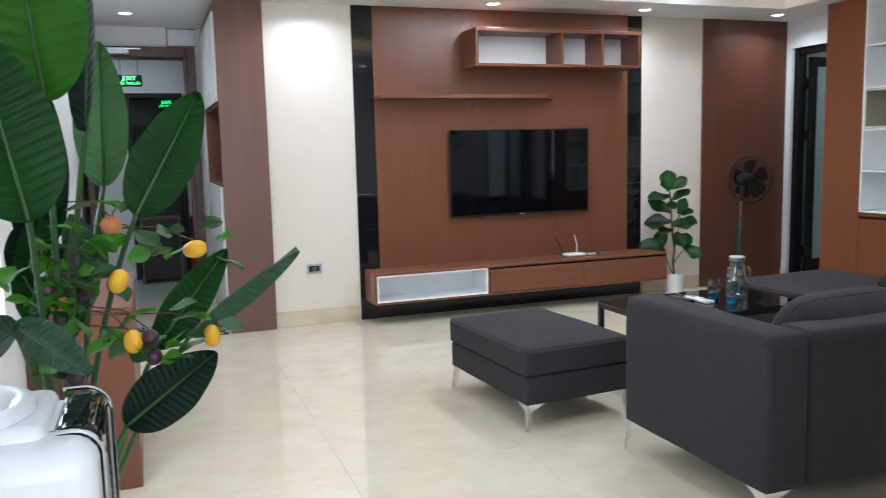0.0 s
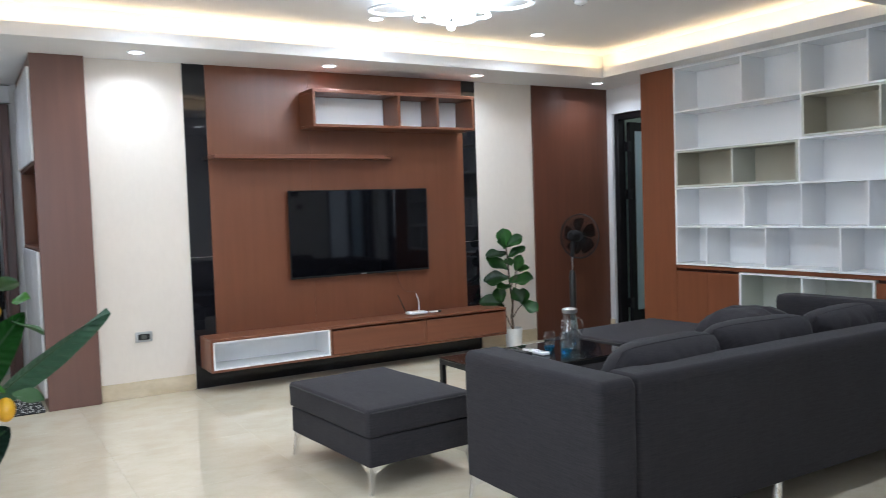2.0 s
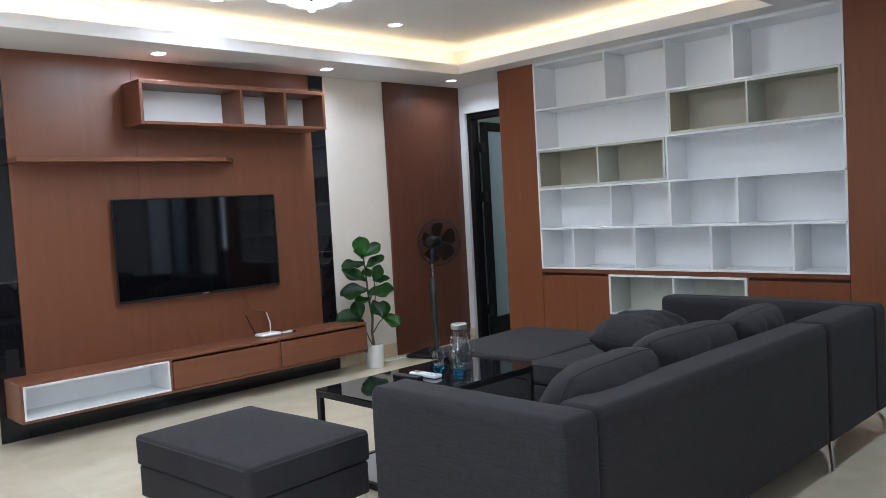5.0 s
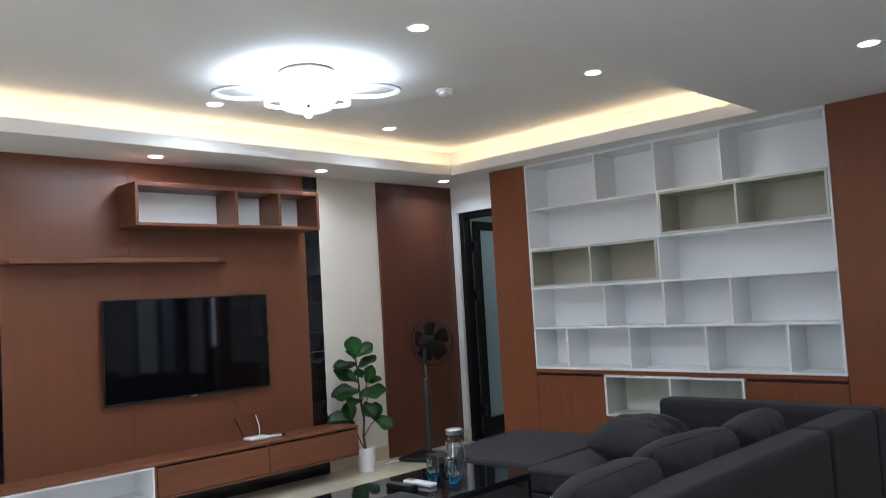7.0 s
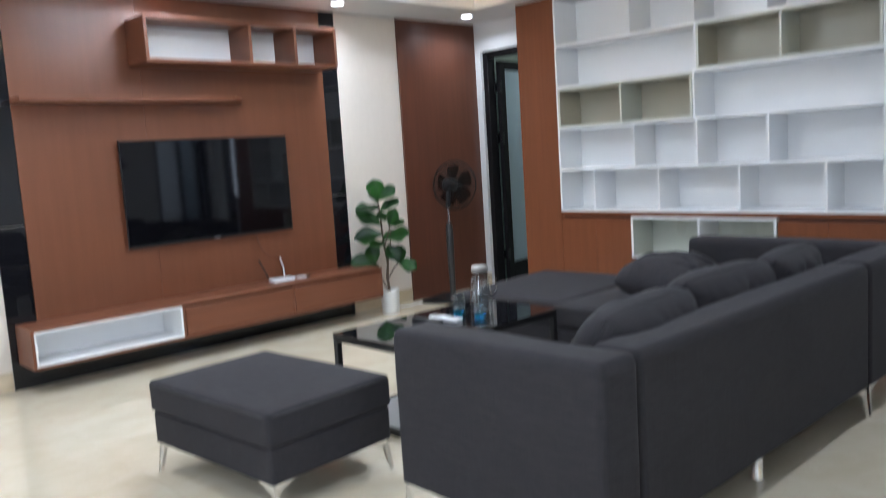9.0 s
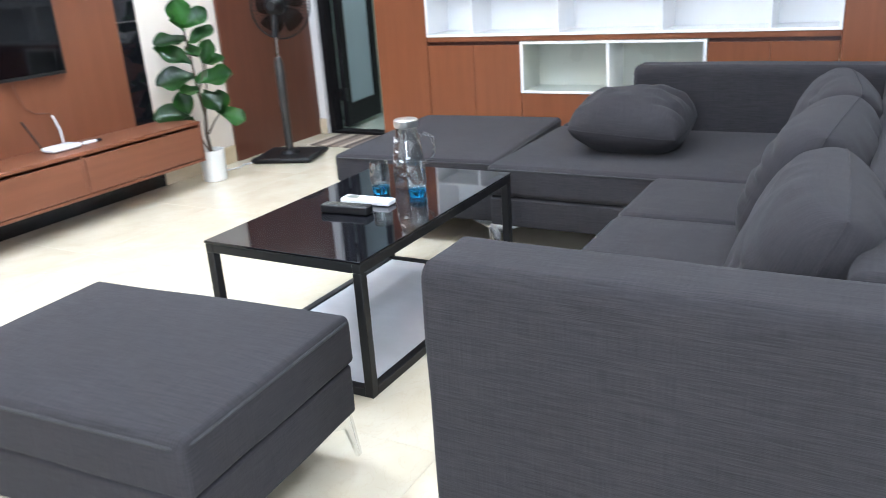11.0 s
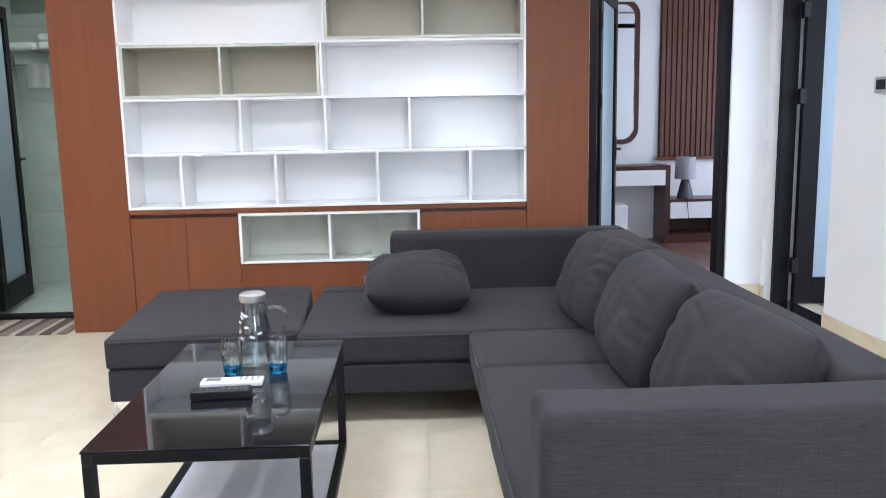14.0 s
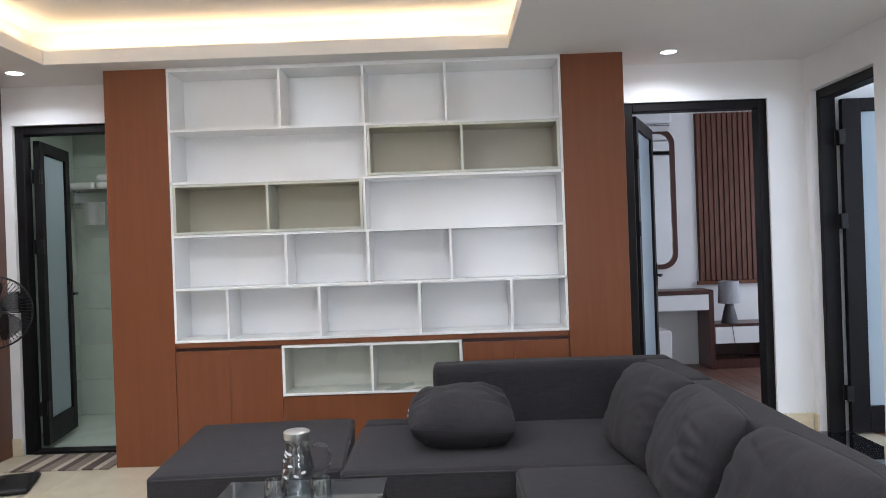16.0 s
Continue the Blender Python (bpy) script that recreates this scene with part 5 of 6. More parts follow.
motor = spin([(0, -0.02), (0.05, -0.02), (0.058, 0.0), (0.055, 0.09), (0.03, 0.12), (0, 0.122)], (0, 0, 0), 20)
part("motor", placed(motor, head @ Matrix.Rotation(radians(-90), 4, "X")), PLASTIC, fan)
part("neck", tube([(0, 0, 0.83), (0, -0.01, 0.90), (0, -0.03, hz - 0.03)], 0.022), PLASTIC, fan)
cage = bmesh.new()
R = 0.215
for k in range(60):
    a = 2 * math.pi * k / 60
    for y0, y1, mid in ((-0.085, -0.045, -0.10), (0.03, -0.045, 0.035)):
        tube([(0.045 * math.cos(a), mid, 0.045 * math.sin(a)), (0.6 * R * math.cos(a + 0.06), y0, 0.6 * R * math.sin(a + 0.06)), (0.93 * R * math.cos(a + 0.10), (y0 * 0.8 + y1 * 0.2), 0.93 * R * math.sin(a + 0.10)), (R * math.cos(a + 0.11), y1, R * math.sin(a + 0.11))], 0.0015, 4, cage)
part("guard", placed(cage, head), PLASTIC, fan, "black wire guard")
rim = tube([(R * math.cos(2 * math.pi * k / 40), -0.045, R * math.sin(2 * math.pi * k / 40)) for k in range(40)], 0.006, 6, closed=True)
part("guard_rim", placed(rim, head), PLASTIC, fan)
part("guard_badge", placed(spin([(0, -0.006), (0.046, -0.006), (0.046, 0.0), (0.040, 0.006), (0, 0.007)], (0, 0, 0), 24), head @ Matrix.Translation((0, -0.10, 0)) @ Matrix.Rotation(radians(90), 4, "X")), GREYPLASTIC, fan)
part("hub", placed(spin([(0, -0.03), (0.035, -0.03), (0.03, 0.03), (0.018, 0.04), (0, 0.041)], (0, 0, 0), 20), head @ Matrix.Translation((0, -0.045, 0)) @ Matrix.Rotation(radians(90), 4, "X")), PLASTIC, fan)
for k in range(5):
    bl = bmesh.new()
    a0 = 2 * math.pi * k / 5
    g = {}
    for i in range(7):
        for j in range(5):
            rr = 0.03 + 0.15 * i / 6
            a = a0 + (j / 4 - 0.5) * (0.75 + 0.35 * math.sin(math.pi * i / 6)) + 0.25 * i / 6
            g[i, j] = bl.verts.new((rr * math.cos(a), -0.045 + 0.035 * (j / 4 - 0.5), rr * math.sin(a)))
    for i in range(6):
        for j in range(4):
            bl.faces.new((g[i, j], g[i + 1, j], g[i + 1, j + 1], g[i, j + 1]))
    bmesh.ops.solidify(bl, geom=list(bl.faces), thickness=0.002)
    part("blade", placed(bl, head), SMOKE, fan, "smoky translucent blade")
fan.matrix_basis = pose(5.385, 6.60, 0, 0, 0, 107)
fc = solo("fan_cable", tube([(5.16, 6.72, 0.012), (5.10, 6.78, 0.006), (5.02, 6.75, 0.006), (4.92, 6.79, 0.006), (4.90, 6.89, 0.02), (4.90, 6.91, 0.15)], 0.004), WHITEPLASTIC, "white mains cable lying on the floor", "cable", at=(5.0, 6.8, 0.0))


# ---- fig plant in a white pot ----
def fig_leaf(at, way, size, roll, rnd):
    """A broad wavy lobed leaf that starts at a point and goes the given way."""
    bm = bmesh.new()
    way = Vector(way).normalized()
    side = way.cross(Vector((0, 0, 1)))
    side = side.normalized() if side.length > 0.05 else Vector((1, 0, 0))
    side = Matrix.Rotation(roll, 3, way) @ side
    nrm = side.cross(way).normalized()
    g = {}
    nl, nw = 9, 6
    for i in range(nl + 1):
        t = i / nl
        wd = size * 0.44 * (math.sin(math.pi * min(1, t * 0.93 + 0.05)) ** 0.7) * (0.72 + 0.5 * t)
        for j in range(nw + 1):
            s = 2 * j / nw - 1
            droop = -0.2 * size * t * t
            wave = 0.045 * size * math.sin(6 * t + 3 * s) * abs(s)
            g[i, j] = bm.verts.new(Vector(at) + way * size * t + side * wd * s + nrm * (0.10 * size * abs(s) + wave) + Vector((0, 0, droop)))
    for i in range(nl):
        for j in range(nw):
            bm.faces.new((g[i, j], g[i + 1, j], g[i + 1, j + 1], g[i, j + 1]))
    return bm


fp = thing("fig_plant", (4.73, 6.69, 0), "green broad-leaved fig plant in a white ceramic pot", "plant")
px, py = 4.73, 6.69
part("pot", spin([(0, 0), (0.068, 0), (0.072, 0.004), (0.082, 0.19), (0.082, 0.20), (0.075, 0.20), (0.072, 0.175), (0, 0.17)], (px, py, 0)), CERAMIC, fp, "white ceramic pot")
part("soil", spin([(0, 0.172), (0.07, 0.176), (0, 0.185)], (px, py, 0), 20), SOIL, fp)


def fiddle_leaf(base, tip, width, face, seed):
    """A broad leaf, widest towards its blunt tip, with a sunk midrib, side veins and a ruffled rim."""
    bm = bmesh.new()
    a, b = Vector(base), Vector(tip)
    way, length = (b - a).normalized(), (b - a).length
    nrm = Vector(face)
    nrm = (nrm - way * nrm.dot(way)).normalized()
    side = way.cross(nrm)
    nl, nw = 18, 10
    g = {}
    for i in range(nl + 1):
        t = i / nl
        wd = width / 2 * max(0.03, math.sin(math.pi * (0.04 + 0.96 * t) ** 1.25) ** 0.6 * (0.72 + 0.36 * t)) if t < 1 else width * 0.08
        for j in range(nw + 1):
            q = 2 * j / nw - 1
            rim = 0.055 * length * math.sin(9 * t + 2.5 * q + seed) * abs(q) ** 3
            vein = 0.010 * length * math.sin(2 * math.pi * (6 * t - 1.2 * abs(q))) * min(1, 3 * abs(q)) * (1 - abs(q) ** 3)
            g[i, j] = bm.verts.new(a + way * length * t + side * wd * q + nrm * (0.16 * width * abs(q) ** 1.5 + rim + vein - 0.14 * length * t * t))
    for i in range(nl):
        for j in range(nw):
            bm.faces.new((g[i, j], g[i + 1, j], g[i + 1, j + 1], g[i, j + 1]))
    bmesh.ops.solidify(bm, geom=list(bm.faces), thickness=0.0012)
    return bm


def across(u, z, near=0.0):
    """A point beside the trunk: u along the line that faces the room, near towards the room."""
    return Vector((px + 0.777 * u - 0.6 * near, py - 0.63 * u - 0.75 * near, z))


trunk = [across(0, 0.17), across(-0.012, 0.30), across(0.0, 0.42), across(-0.02, 0.56), across(-0.03, 0.72), across(-0.04, 0.88), across(-0.05, 0.98)]
part("trunk", tube(trunk, 0.012, 8, taper=0.45), BARK, fp)
for pts in ([(0.0, 0.17), (-0.035, 0.24), (-0.07, 0.34), (-0.10, 0.43)], [(0.0, 0.30), (0.05, 0.38), (0.09, 0.42)], [(0.0, 0.42), (0.03, 0.58), (0.05, 0.74)], [(-0.02, 0.56), (0.03, 0.70), (0.05, 0.86)]):
    part("branch", tube([across(u, z, 0.01) for u, z in pts], 0.006, 6, taper=0.6), BARK, fp)
TOWARDS = Vector((-0.6, -0.75, 0.5))
UPPER_FIG = [(-0.05, 0.98, -0.075, 1.13, 0.125, 0.03, 0.0), (-0.04, 0.96, 0.10, 1.06, 0.105, 0.02, 0.2), (-0.05, 0.95, -0.115, 1.02, 0.11, 0.09, 0.5), (-0.05, 0.88, -0.235, 0.90, 0.11, 0.05, 0.9), (-0.03, 0.86, 0.125, 0.96, 0.09, 0.00, 0.6), (-0.04, 0.74, -0.23, 0.87, 0.11, 0.02, 0.4)]
MIDDLE_FIG = [(0.04, 0.74, 0.09, 0.88, 0.09, 0.03, 0.2), (0.05, 0.73, 0.16, 0.77, 0.08, 0.05, 0.8), (-0.03, 0.66, -0.26, 0.66, 0.15, 0.06, 0.6), (-0.02, 0.62, 0.19, 0.68, 0.14, 0.07, 0.7), (0.0, 0.56, 0.09, 0.46, 0.12, 0.10, 0.5), (-0.02, 0.58, -0.13, 0.60, 0.10, 0.12, 0.8)]
LOWER_FIG = [(-0.10, 0.43, -0.31, 0.45, 0.14, 0.04, 0.3), (-0.10, 0.44, -0.14, 0.58, 0.11, 0.00, 0.1), (-0.09, 0.42, -0.15, 0.36, 0.10, 0.08, 0.6), (0.09, 0.42, 0.10, 0.57, 0.11, 0.02, 0.1), (0.09, 0.42, 0.235, 0.37, 0.12, 0.06, 0.5), (-0.04, 0.84, 0.0, 0.80, 0.09, 0.12, 0.6)]
for k, (u0, z0, u1, z1, w, out, lift) in enumerate(UPPER_FIG + MIDDLE_FIG + LOWER_FIG):
    part("leaf", fiddle_leaf(across(u0, z0, 0.01), across(u1, z1, out), 1.28 * w, TOWARDS + Vector((0, 0, lift)), 1.7 * k), FIG, fp)

# ---- bird-of-paradise arrangement with artificial fruit ----
def banana_leaf(base, tip, width, face, cup=0.10, sag=0.0, pleat=0.0024):
    """A long blade with a sunk midrib, pleats that run out from it and a blunt base."""
    bm = bmesh.new()
    a, b = Vector(base), Vector(tip)
    way = (b - a)
    length = way.length
    way.normalize()
    nrm = Vector(face)
    nrm = (nrm - way * nrm.dot(way)).normalized()
    side = way.cross(nrm)
    nl, nw = 132, 14
    g = {}
    for i in range(nl + 1):
        t = i / nl
        wd = width / 2 * (math.sin(math.pi * t ** 0.78) ** 0.62 if 0 < t < 1 else 0.0)
        wd = max(wd, 0.0015)
        for j in range(nw + 1):
            s = 2 * j / nw - 1
            rip = pleat * math.sin(2 * math.pi * (t * 17 - abs(s) * 1.5)) * min(1, abs(s) * 2.5) * (1 - abs(s) ** 4)
            lift = cup * width * (abs(s) ** 1.4) + rip - 0.006 * math.exp(-(s * 9) ** 2)
            bend = sag * length * (t * t)
            edge = 1 + 0.014 * math.sin(17 * t + 5 * s) * abs(s)
            g[i, j] = bm.verts.new(a + way * length * t + side * wd * s * edge + nrm * (lift - bend) + Vector((0, 0, -0.35 * bend)))
    for i in range(nl):
        for j in range(nw):
            bm.faces.new((g[i, j], g[i + 1, j], g[i + 1, j + 1], g[i, j + 1]))
    bmesh.ops.solidify(bm, geom=list(bm.faces), thickness=0.0012)
    rib = tube([g[i, nw // 2].co + nrm * 0.002 for i in range(0, nl - 5, 6)], 0.0045, 6, taper=0.25)
    return bm, rib


RX, RY = 0.07, 2.45
UP = Vector((0.111, 0.092, 0.08))
bp = thing("artificial_plant", (RX, RY, 0), "tall artificial banana-leaf plant hung with lemons and plums", "plant")
part("pot", spin([(0, 0), (0.11, 0), (0.12, 0.01), (0.15, 0.34), (0.15, 0.36), (0.135, 0.36), (0.13, 0.33), (0, 0.32)], (RX, RY, 0)), CERAMIC, bp, "white pot")
part("soil", spin([(0, 0.325), (0.125, 0.33), (0, 0.345)], (RX, RY, 0), 20), SOIL, bp)
TALL_LEAVES = [
    ((0.120, 2.17, 1.465), (0.085, 2.09, 1.88), 0.19, (0.1, -1, 0.1), LEAF, 0.06),
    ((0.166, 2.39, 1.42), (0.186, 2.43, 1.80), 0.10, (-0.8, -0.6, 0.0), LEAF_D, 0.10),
    ((0.085, 2.12, 1.265), (0.035, 2.08, 1.575), 0.17, (0.25, -1, 0.1), LEAF_M, 0.05),
    ((0.186, 2.52, 1.305), (0.198, 2.51, 1.615), 0.112, (-0.1, -1, 0.15), LEAF_L, 0.08),
    ((0.250, 2.33, 1.252), (0.385, 2.34, 1.497), 0.122, (0.1, -1, 0.2), LEAF_M, 0.07),
    ((0.270, 2.37, 0.970), (0.424, 2.36, 1.172), 0.085, (0.3, -0.9, 0.5), LEAF_M, 0.10),
    ((0.345, 2.43, 0.982), (0.582, 2.40, 1.155), 0.080, (0.4, -0.7, -0.6), LEAF_G, 0.14),
]
LOW_LEAVES = [
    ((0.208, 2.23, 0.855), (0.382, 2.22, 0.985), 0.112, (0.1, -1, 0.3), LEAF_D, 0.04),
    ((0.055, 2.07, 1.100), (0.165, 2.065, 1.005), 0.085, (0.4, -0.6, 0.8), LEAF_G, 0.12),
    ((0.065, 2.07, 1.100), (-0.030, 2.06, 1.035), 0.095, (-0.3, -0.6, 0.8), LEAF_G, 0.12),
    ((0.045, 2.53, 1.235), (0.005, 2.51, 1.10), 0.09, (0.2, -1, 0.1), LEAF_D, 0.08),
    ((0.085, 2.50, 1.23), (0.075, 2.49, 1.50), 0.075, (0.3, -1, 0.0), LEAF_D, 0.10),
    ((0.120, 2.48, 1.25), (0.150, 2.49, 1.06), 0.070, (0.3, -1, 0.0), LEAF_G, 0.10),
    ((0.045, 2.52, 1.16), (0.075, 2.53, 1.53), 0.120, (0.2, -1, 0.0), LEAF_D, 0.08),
    ((0.030, 2.50, 1.02), (0.060, 2.50, 1.27), 0.100, (0.3, -1, 0.1), LEAF_M, 0.08),
    ((0.100, 2.50, 0.98), (0.115, 2.50, 1.22), 0.070, (-0.3, -1, 0.1), LEAF_M, 0.08),
]
for base, tip, width, face, mat, cup in TALL_LEAVES + LOW_LEAVES:
    base, tip = Vector(base), Vector(tip)
    bm, rib = banana_leaf(base, tip, width, face, cup, sag=0.02)
    lf = part("leaf", bm, mat, bp)
    part("midrib", rib, STEM, lf)
    b = Vector(base)
    root = Vector((RX + 0.03 * random.uniform(-1, 1), RY + 0.03 * random.uniform(-1, 1), 0.33))
    mid = root.lerp(b, 0.6) + Vector((0.35 * (RX - b.x), 0.35 * (RY - b.y), 0.06)) * (1 if b.z > 1.1 else 0.6)
    pts = [(1 - t) ** 2 * root + 2 * t * (1 - t) * mid + t * t * b for t in [k / 9 for k in range(10)]]
    part("stalk", tube(pts, 0.0085, 8, taper=0.6), STEM, bp)
FRUIT = [((0.09, 2.28, 1.15), PEACH, 0.021, "peach"), ((0.25, 2.28, 1.092), LEMON, 0.019, "lemon"), ((0.10, 2.18, 1.05), LEMON, 0.0185, "lemon"), ((0.27, 2.23, 0.915), LEMON, 0.0175, "lemon"),
         ((0.12, 2.13, 0.94), LEMON, 0.0175, "lemon"), ((0.15, 2.13, 0.945), PLUM, 0.0165, "plum"), ((0.155, 2.13, 0.907), PLUM, 0.0165, "plum"), ((0.02, 2.08, 0.893), PLUM, 0.0165, "plum"),
         ((0.165, 2.28, 1.10), PLUM, 0.0175, "plum"), ((0.035, 2.23, 1.01), PLUM, 0.018, "plum"), ((-0.03, 2.23, 1.035), PLUM, 0.018, "plum"), ((-0.01, 2.23, 1.005), PEACH, 0.018, "peach")]
rnd = random.Random(3)
for at, mat, r, nm in FRUIT:
    at = tuple(Vector(at) + UP)
    long = 1.32 if nm == "lemon" else 1.0
    prof = [(0, -r * long)] + [(r * math.cos(a), r * long * math.sin(a)) for a in [radians(-75 + 15 * k) for k in range(11)]] + [(0, r * long)]
    bm = spin(prof, (0, 0, 0), 18)
    if nm == "lemon" and at[2] > 1.1:
        bmesh.ops.rotate(bm, cent=(0, 0, 0), matrix=Matrix.Rotation(radians(80 if at[0] > 0.35 else 20), 3, "Y"), verts=bm.verts)
    bmesh.ops.translate(bm, vec=at, verts=bm.verts)
    fb = part(nm, bm, mat, bp)
    near = Vector((RX + 0.4 * (at[0] - RX), RY + 0.5 * (at[1] - RY), at[2] + 0.05))
    part("twig", tube([near, Vector(at).lerp(near, 0.4) + Vector((0, 0, 0.03)), Vector(at) + Vector((0, 0, r * 0.9))], 0.0016, 5), BARK, bp)
    for k in range(5):
        a = rnd.uniform(0, 6.28)
        q = Vector(at) + Vector((rnd.uniform(-0.05, 0.05), rnd.uniform(-0.03, 0.03), rnd.uniform(-0.03, 0.05)))
        part("small_leaf", fig_leaf(q, (math.cos(a), 0.4 * math.sin(a) - 0.2, rnd.uniform(-0.5, 0.6)), rnd.uniform(0.035, 0.06), rnd.uniform(-1, 1), rnd), LEAF if k % 2 else STEM, bp)
for k in range(9):
    x, z = RX + rnd.uniform(-0.06, 0.14), rnd.uniform(1.0, 1.3)
    part("twig", tube([(RX + 0.01, RY - 0.03, z - 0.2), (0.5 * (RX + x), RY - 0.08, z - 0.06), (x, RY - 0.14, z)], 0.0018, 5), BARK, bp)
    for j in range(3):
        part("small_leaf", fig_leaf((x + rnd.uniform(-0.03, 0.03), RY - 0.14 + rnd.uniform(-0.03, 0.03), z + rnd.uniform(-0.06, 0.02)), (rnd.uniform(-1, 1), -0.3, rnd.uniform(-0.3, 0.7)), rnd.uniform(0.04, 0.06), rnd.uniform(-1, 1), rnd), LEAF, bp)

# ---- water dispenser ----
wd = thing("water_dispenser", (0.01, 1.85, 0), "white water dispenser with a black glossy front and chrome trim", "water dispenser")
WX0, WX1, WY0, WY1, WZ = -0.165, 0.188, 1.722, 2.012, 0.99
part("body", box(WX0, WX1, WY0, WY1, 0.03, WZ, 0.035, 4), WHITEPLASTIC, wd)
part("rear_deck", box(WX0 + 0.01, WX1 - 0.065, WY0 + 0.07, WY1 - 0.005, WZ - 0.03, WZ + 0.018, 0.02, 4), WHITEPLASTIC, wd)
part("bottle_collar", spin([(0.118, 0.012), (0.125, 0.02), (0.122, 0.032), (0.105, 0.036), (0.09, 0.030), (0.07, 0.012), (0.03, 0.006), (0, 0.006)], (-0.02, 1.887, WZ), 40), WHITEPLASTIC, wd, "round white bottle collar")
part("control_panel", box(WX1 - 0.062, WX1 + 0.004, WY0 + 0.075, WY1 - 0.01, 0.70, WZ + 0.008, 0.02, 4), BLACKGLASS, wd, "glossy black control panel")
part("chrome_trim", tube([(WX1 - 0.06, WY1 - 0.012, WZ + 0.012)] + [(WX1 - 0.032 + 0.040 * math.sin(radians(q)), WY1 - 0.012, WZ + 0.012 - 0.040 * (1 - math.cos(radians(q)))) for q in range(0, 91, 10)] + [(WX1 + 0.008, WY1 - 0.012, 0.70)], 0.004, 8), CHROME, wd)
part("chrome_trim", tube([(WX1 - 0.06, WY0 + 0.07, WZ + 0.008)] + [(WX1 - 0.032 + 0.040 * math.sin(radians(q)), WY0 + 0.07, WZ + 0.008 - 0.040 * (1 - math.cos(radians(q)))) for q in range(0, 91, 10)] + [(WX1 + 0.008, WY0 + 0.07, 0.70)], 0.003, 8), CHROME, wd)
for x in (WX0 + 0.05, WX1 - 0.05):
    for y in (WY0 + 0.05, WY1 - 0.05):
        part("foot", spin([(0, 0), (0.02, 0), (0.02, 0.03), (0, 0.03)], (x, y, 0), 12), PLASTIC, wd)


# ---- ceiling fittings ----
def downlight(x, y, z):
    d = thing("downlight", (x, y, z), "round recessed white downlight, switched on", "downlight", "ceiling downlights")
    part("trim_ring", spin([(0.046, 0.0), (0.050, -0.005), (0.058, -0.006), (0.062, -0.001), (0.062, 0.0)], (x, y, z), 28), WHITEPLASTIC, d)
    part("lens", spin([(0.046, -0.004), (0.03, -0.008), (0, -0.009)], (x, y, z), 24), BRIGHT, d, "glowing lens")


for x, y in DOWN_LOW + DOWN_UNSEEN:
    downlight(x, y, CEIL)
for x, y in DOWN_HIGH:
    downlight(x, y, HIGH)

CXY = Vector((LAMP_AT[0], LAMP_AT[1], 0))
cl = thing("ceiling_lamp", (CXY.x, CXY.y, HIGH), "white flower-shaped ring ceiling lamp with a crystal drop, switched on", "ceiling lamp")


def flat_ring(c, r, w, h, z, squash=1.0, turn=0.0, n=48):
    """A flat band bent into a ring, w wide and h high."""
    bm = bmesh.new()
    rings = []
    for k in range(n):
        a = 2 * math.pi * k / n
        row = []
        for rr, zz in ((r - w / 2, 0), (r + w / 2, 0), (r + w / 2, h), (r - w / 2, h)):
            x, y = rr * math.cos(a), rr * math.sin(a) * squash
            row.append(bm.verts.new((c[0] + x * math.cos(turn) - y * math.sin(turn), c[1] + x * math.sin(turn) + y * math.cos(turn), z + zz)))
        rings.append(row)
    for k in range(n):
        p, q = rings[k], rings[(k + 1) % n]
        for i in range(4):
            bm.faces.new((p[i], p[(i + 1) % 4], q[(i + 1) % 4], q[i]))
    bmesh.ops.recalc_face_normals(bm, faces=bm.faces)
    return bm


part("canopy", spin([(0, -0.04), (0.10, -0.04), (0.115, -0.03), (0.115, 0.0)], (CXY.x, CXY.y, HIGH), 40), WHITEPLASTIC, cl)
for k in range(4):
    a = radians(-36 + 90 * k)
    c = (CXY.x + 0.36 * math.cos(a), CXY.y + 0.36 * math.sin(a))
    part("petal_ring", flat_ring(c, 0.17, 0.022, 0.018, HIGH - 0.10, 0.85, a), RINGDIM, cl, "thin glowing white petal ring")
    part("petal_edge", flat_ring(c, 0.184, 0.004, 0.012, HIGH - 0.098, 0.85, a), GREYRIM, cl)
    part("petal_arm", tube([(CXY.x + 0.10 * math.cos(a), CXY.y + 0.10 * math.sin(a), HIGH - 0.03), (CXY.x + 0.22 * math.cos(a), CXY.y + 0.22 * math.sin(a), HIGH - 0.088)], 0.006), WHITEPLASTIC, cl)
    a2 = radians(9 + 90 * k)
    c2 = (CXY.x + 0.20 * math.cos(a2), CXY.y + 0.20 * math.sin(a2))
    part("inner_petal", flat_ring(c2, 0.115, 0.018, 0.014, HIGH - 0.125, 0.8, a2), RINGLIGHT, cl, "glowing inner petal")
part("upper_ring", flat_ring(CXY, 0.24, 0.022, 0.018, HIGH - 0.085), RINGLIGHT, cl, "bright glowing ring")
part("middle_ring", flat_ring(CXY, 0.15, 0.018, 0.016, HIGH - 0.15), RINGLIGHT, cl)
part("lower_ring", flat_ring(CXY, 0.09, 0.016, 0.016, HIGH - 0.185), RINGLIGHT, cl)
for r_, h_ in ((0.254, 0.085), (0.162, 0.15), (0.101, 0.185)):
    part("ring_edge", flat_ring(CXY, r_, 0.004, 0.010, HIGH - h_ - 0.002), GREYRIM, cl)
for k in range(4):
    a2 = radians(9 + 90 * k)
    part("petal_edge", flat_ring((CXY.x + 0.20 * math.cos(a2), CXY.y + 0.20 * math.sin(a2)), 0.127, 0.004, 0.018, HIGH - 0.127, 0.8, a2), GREYRIM, cl)
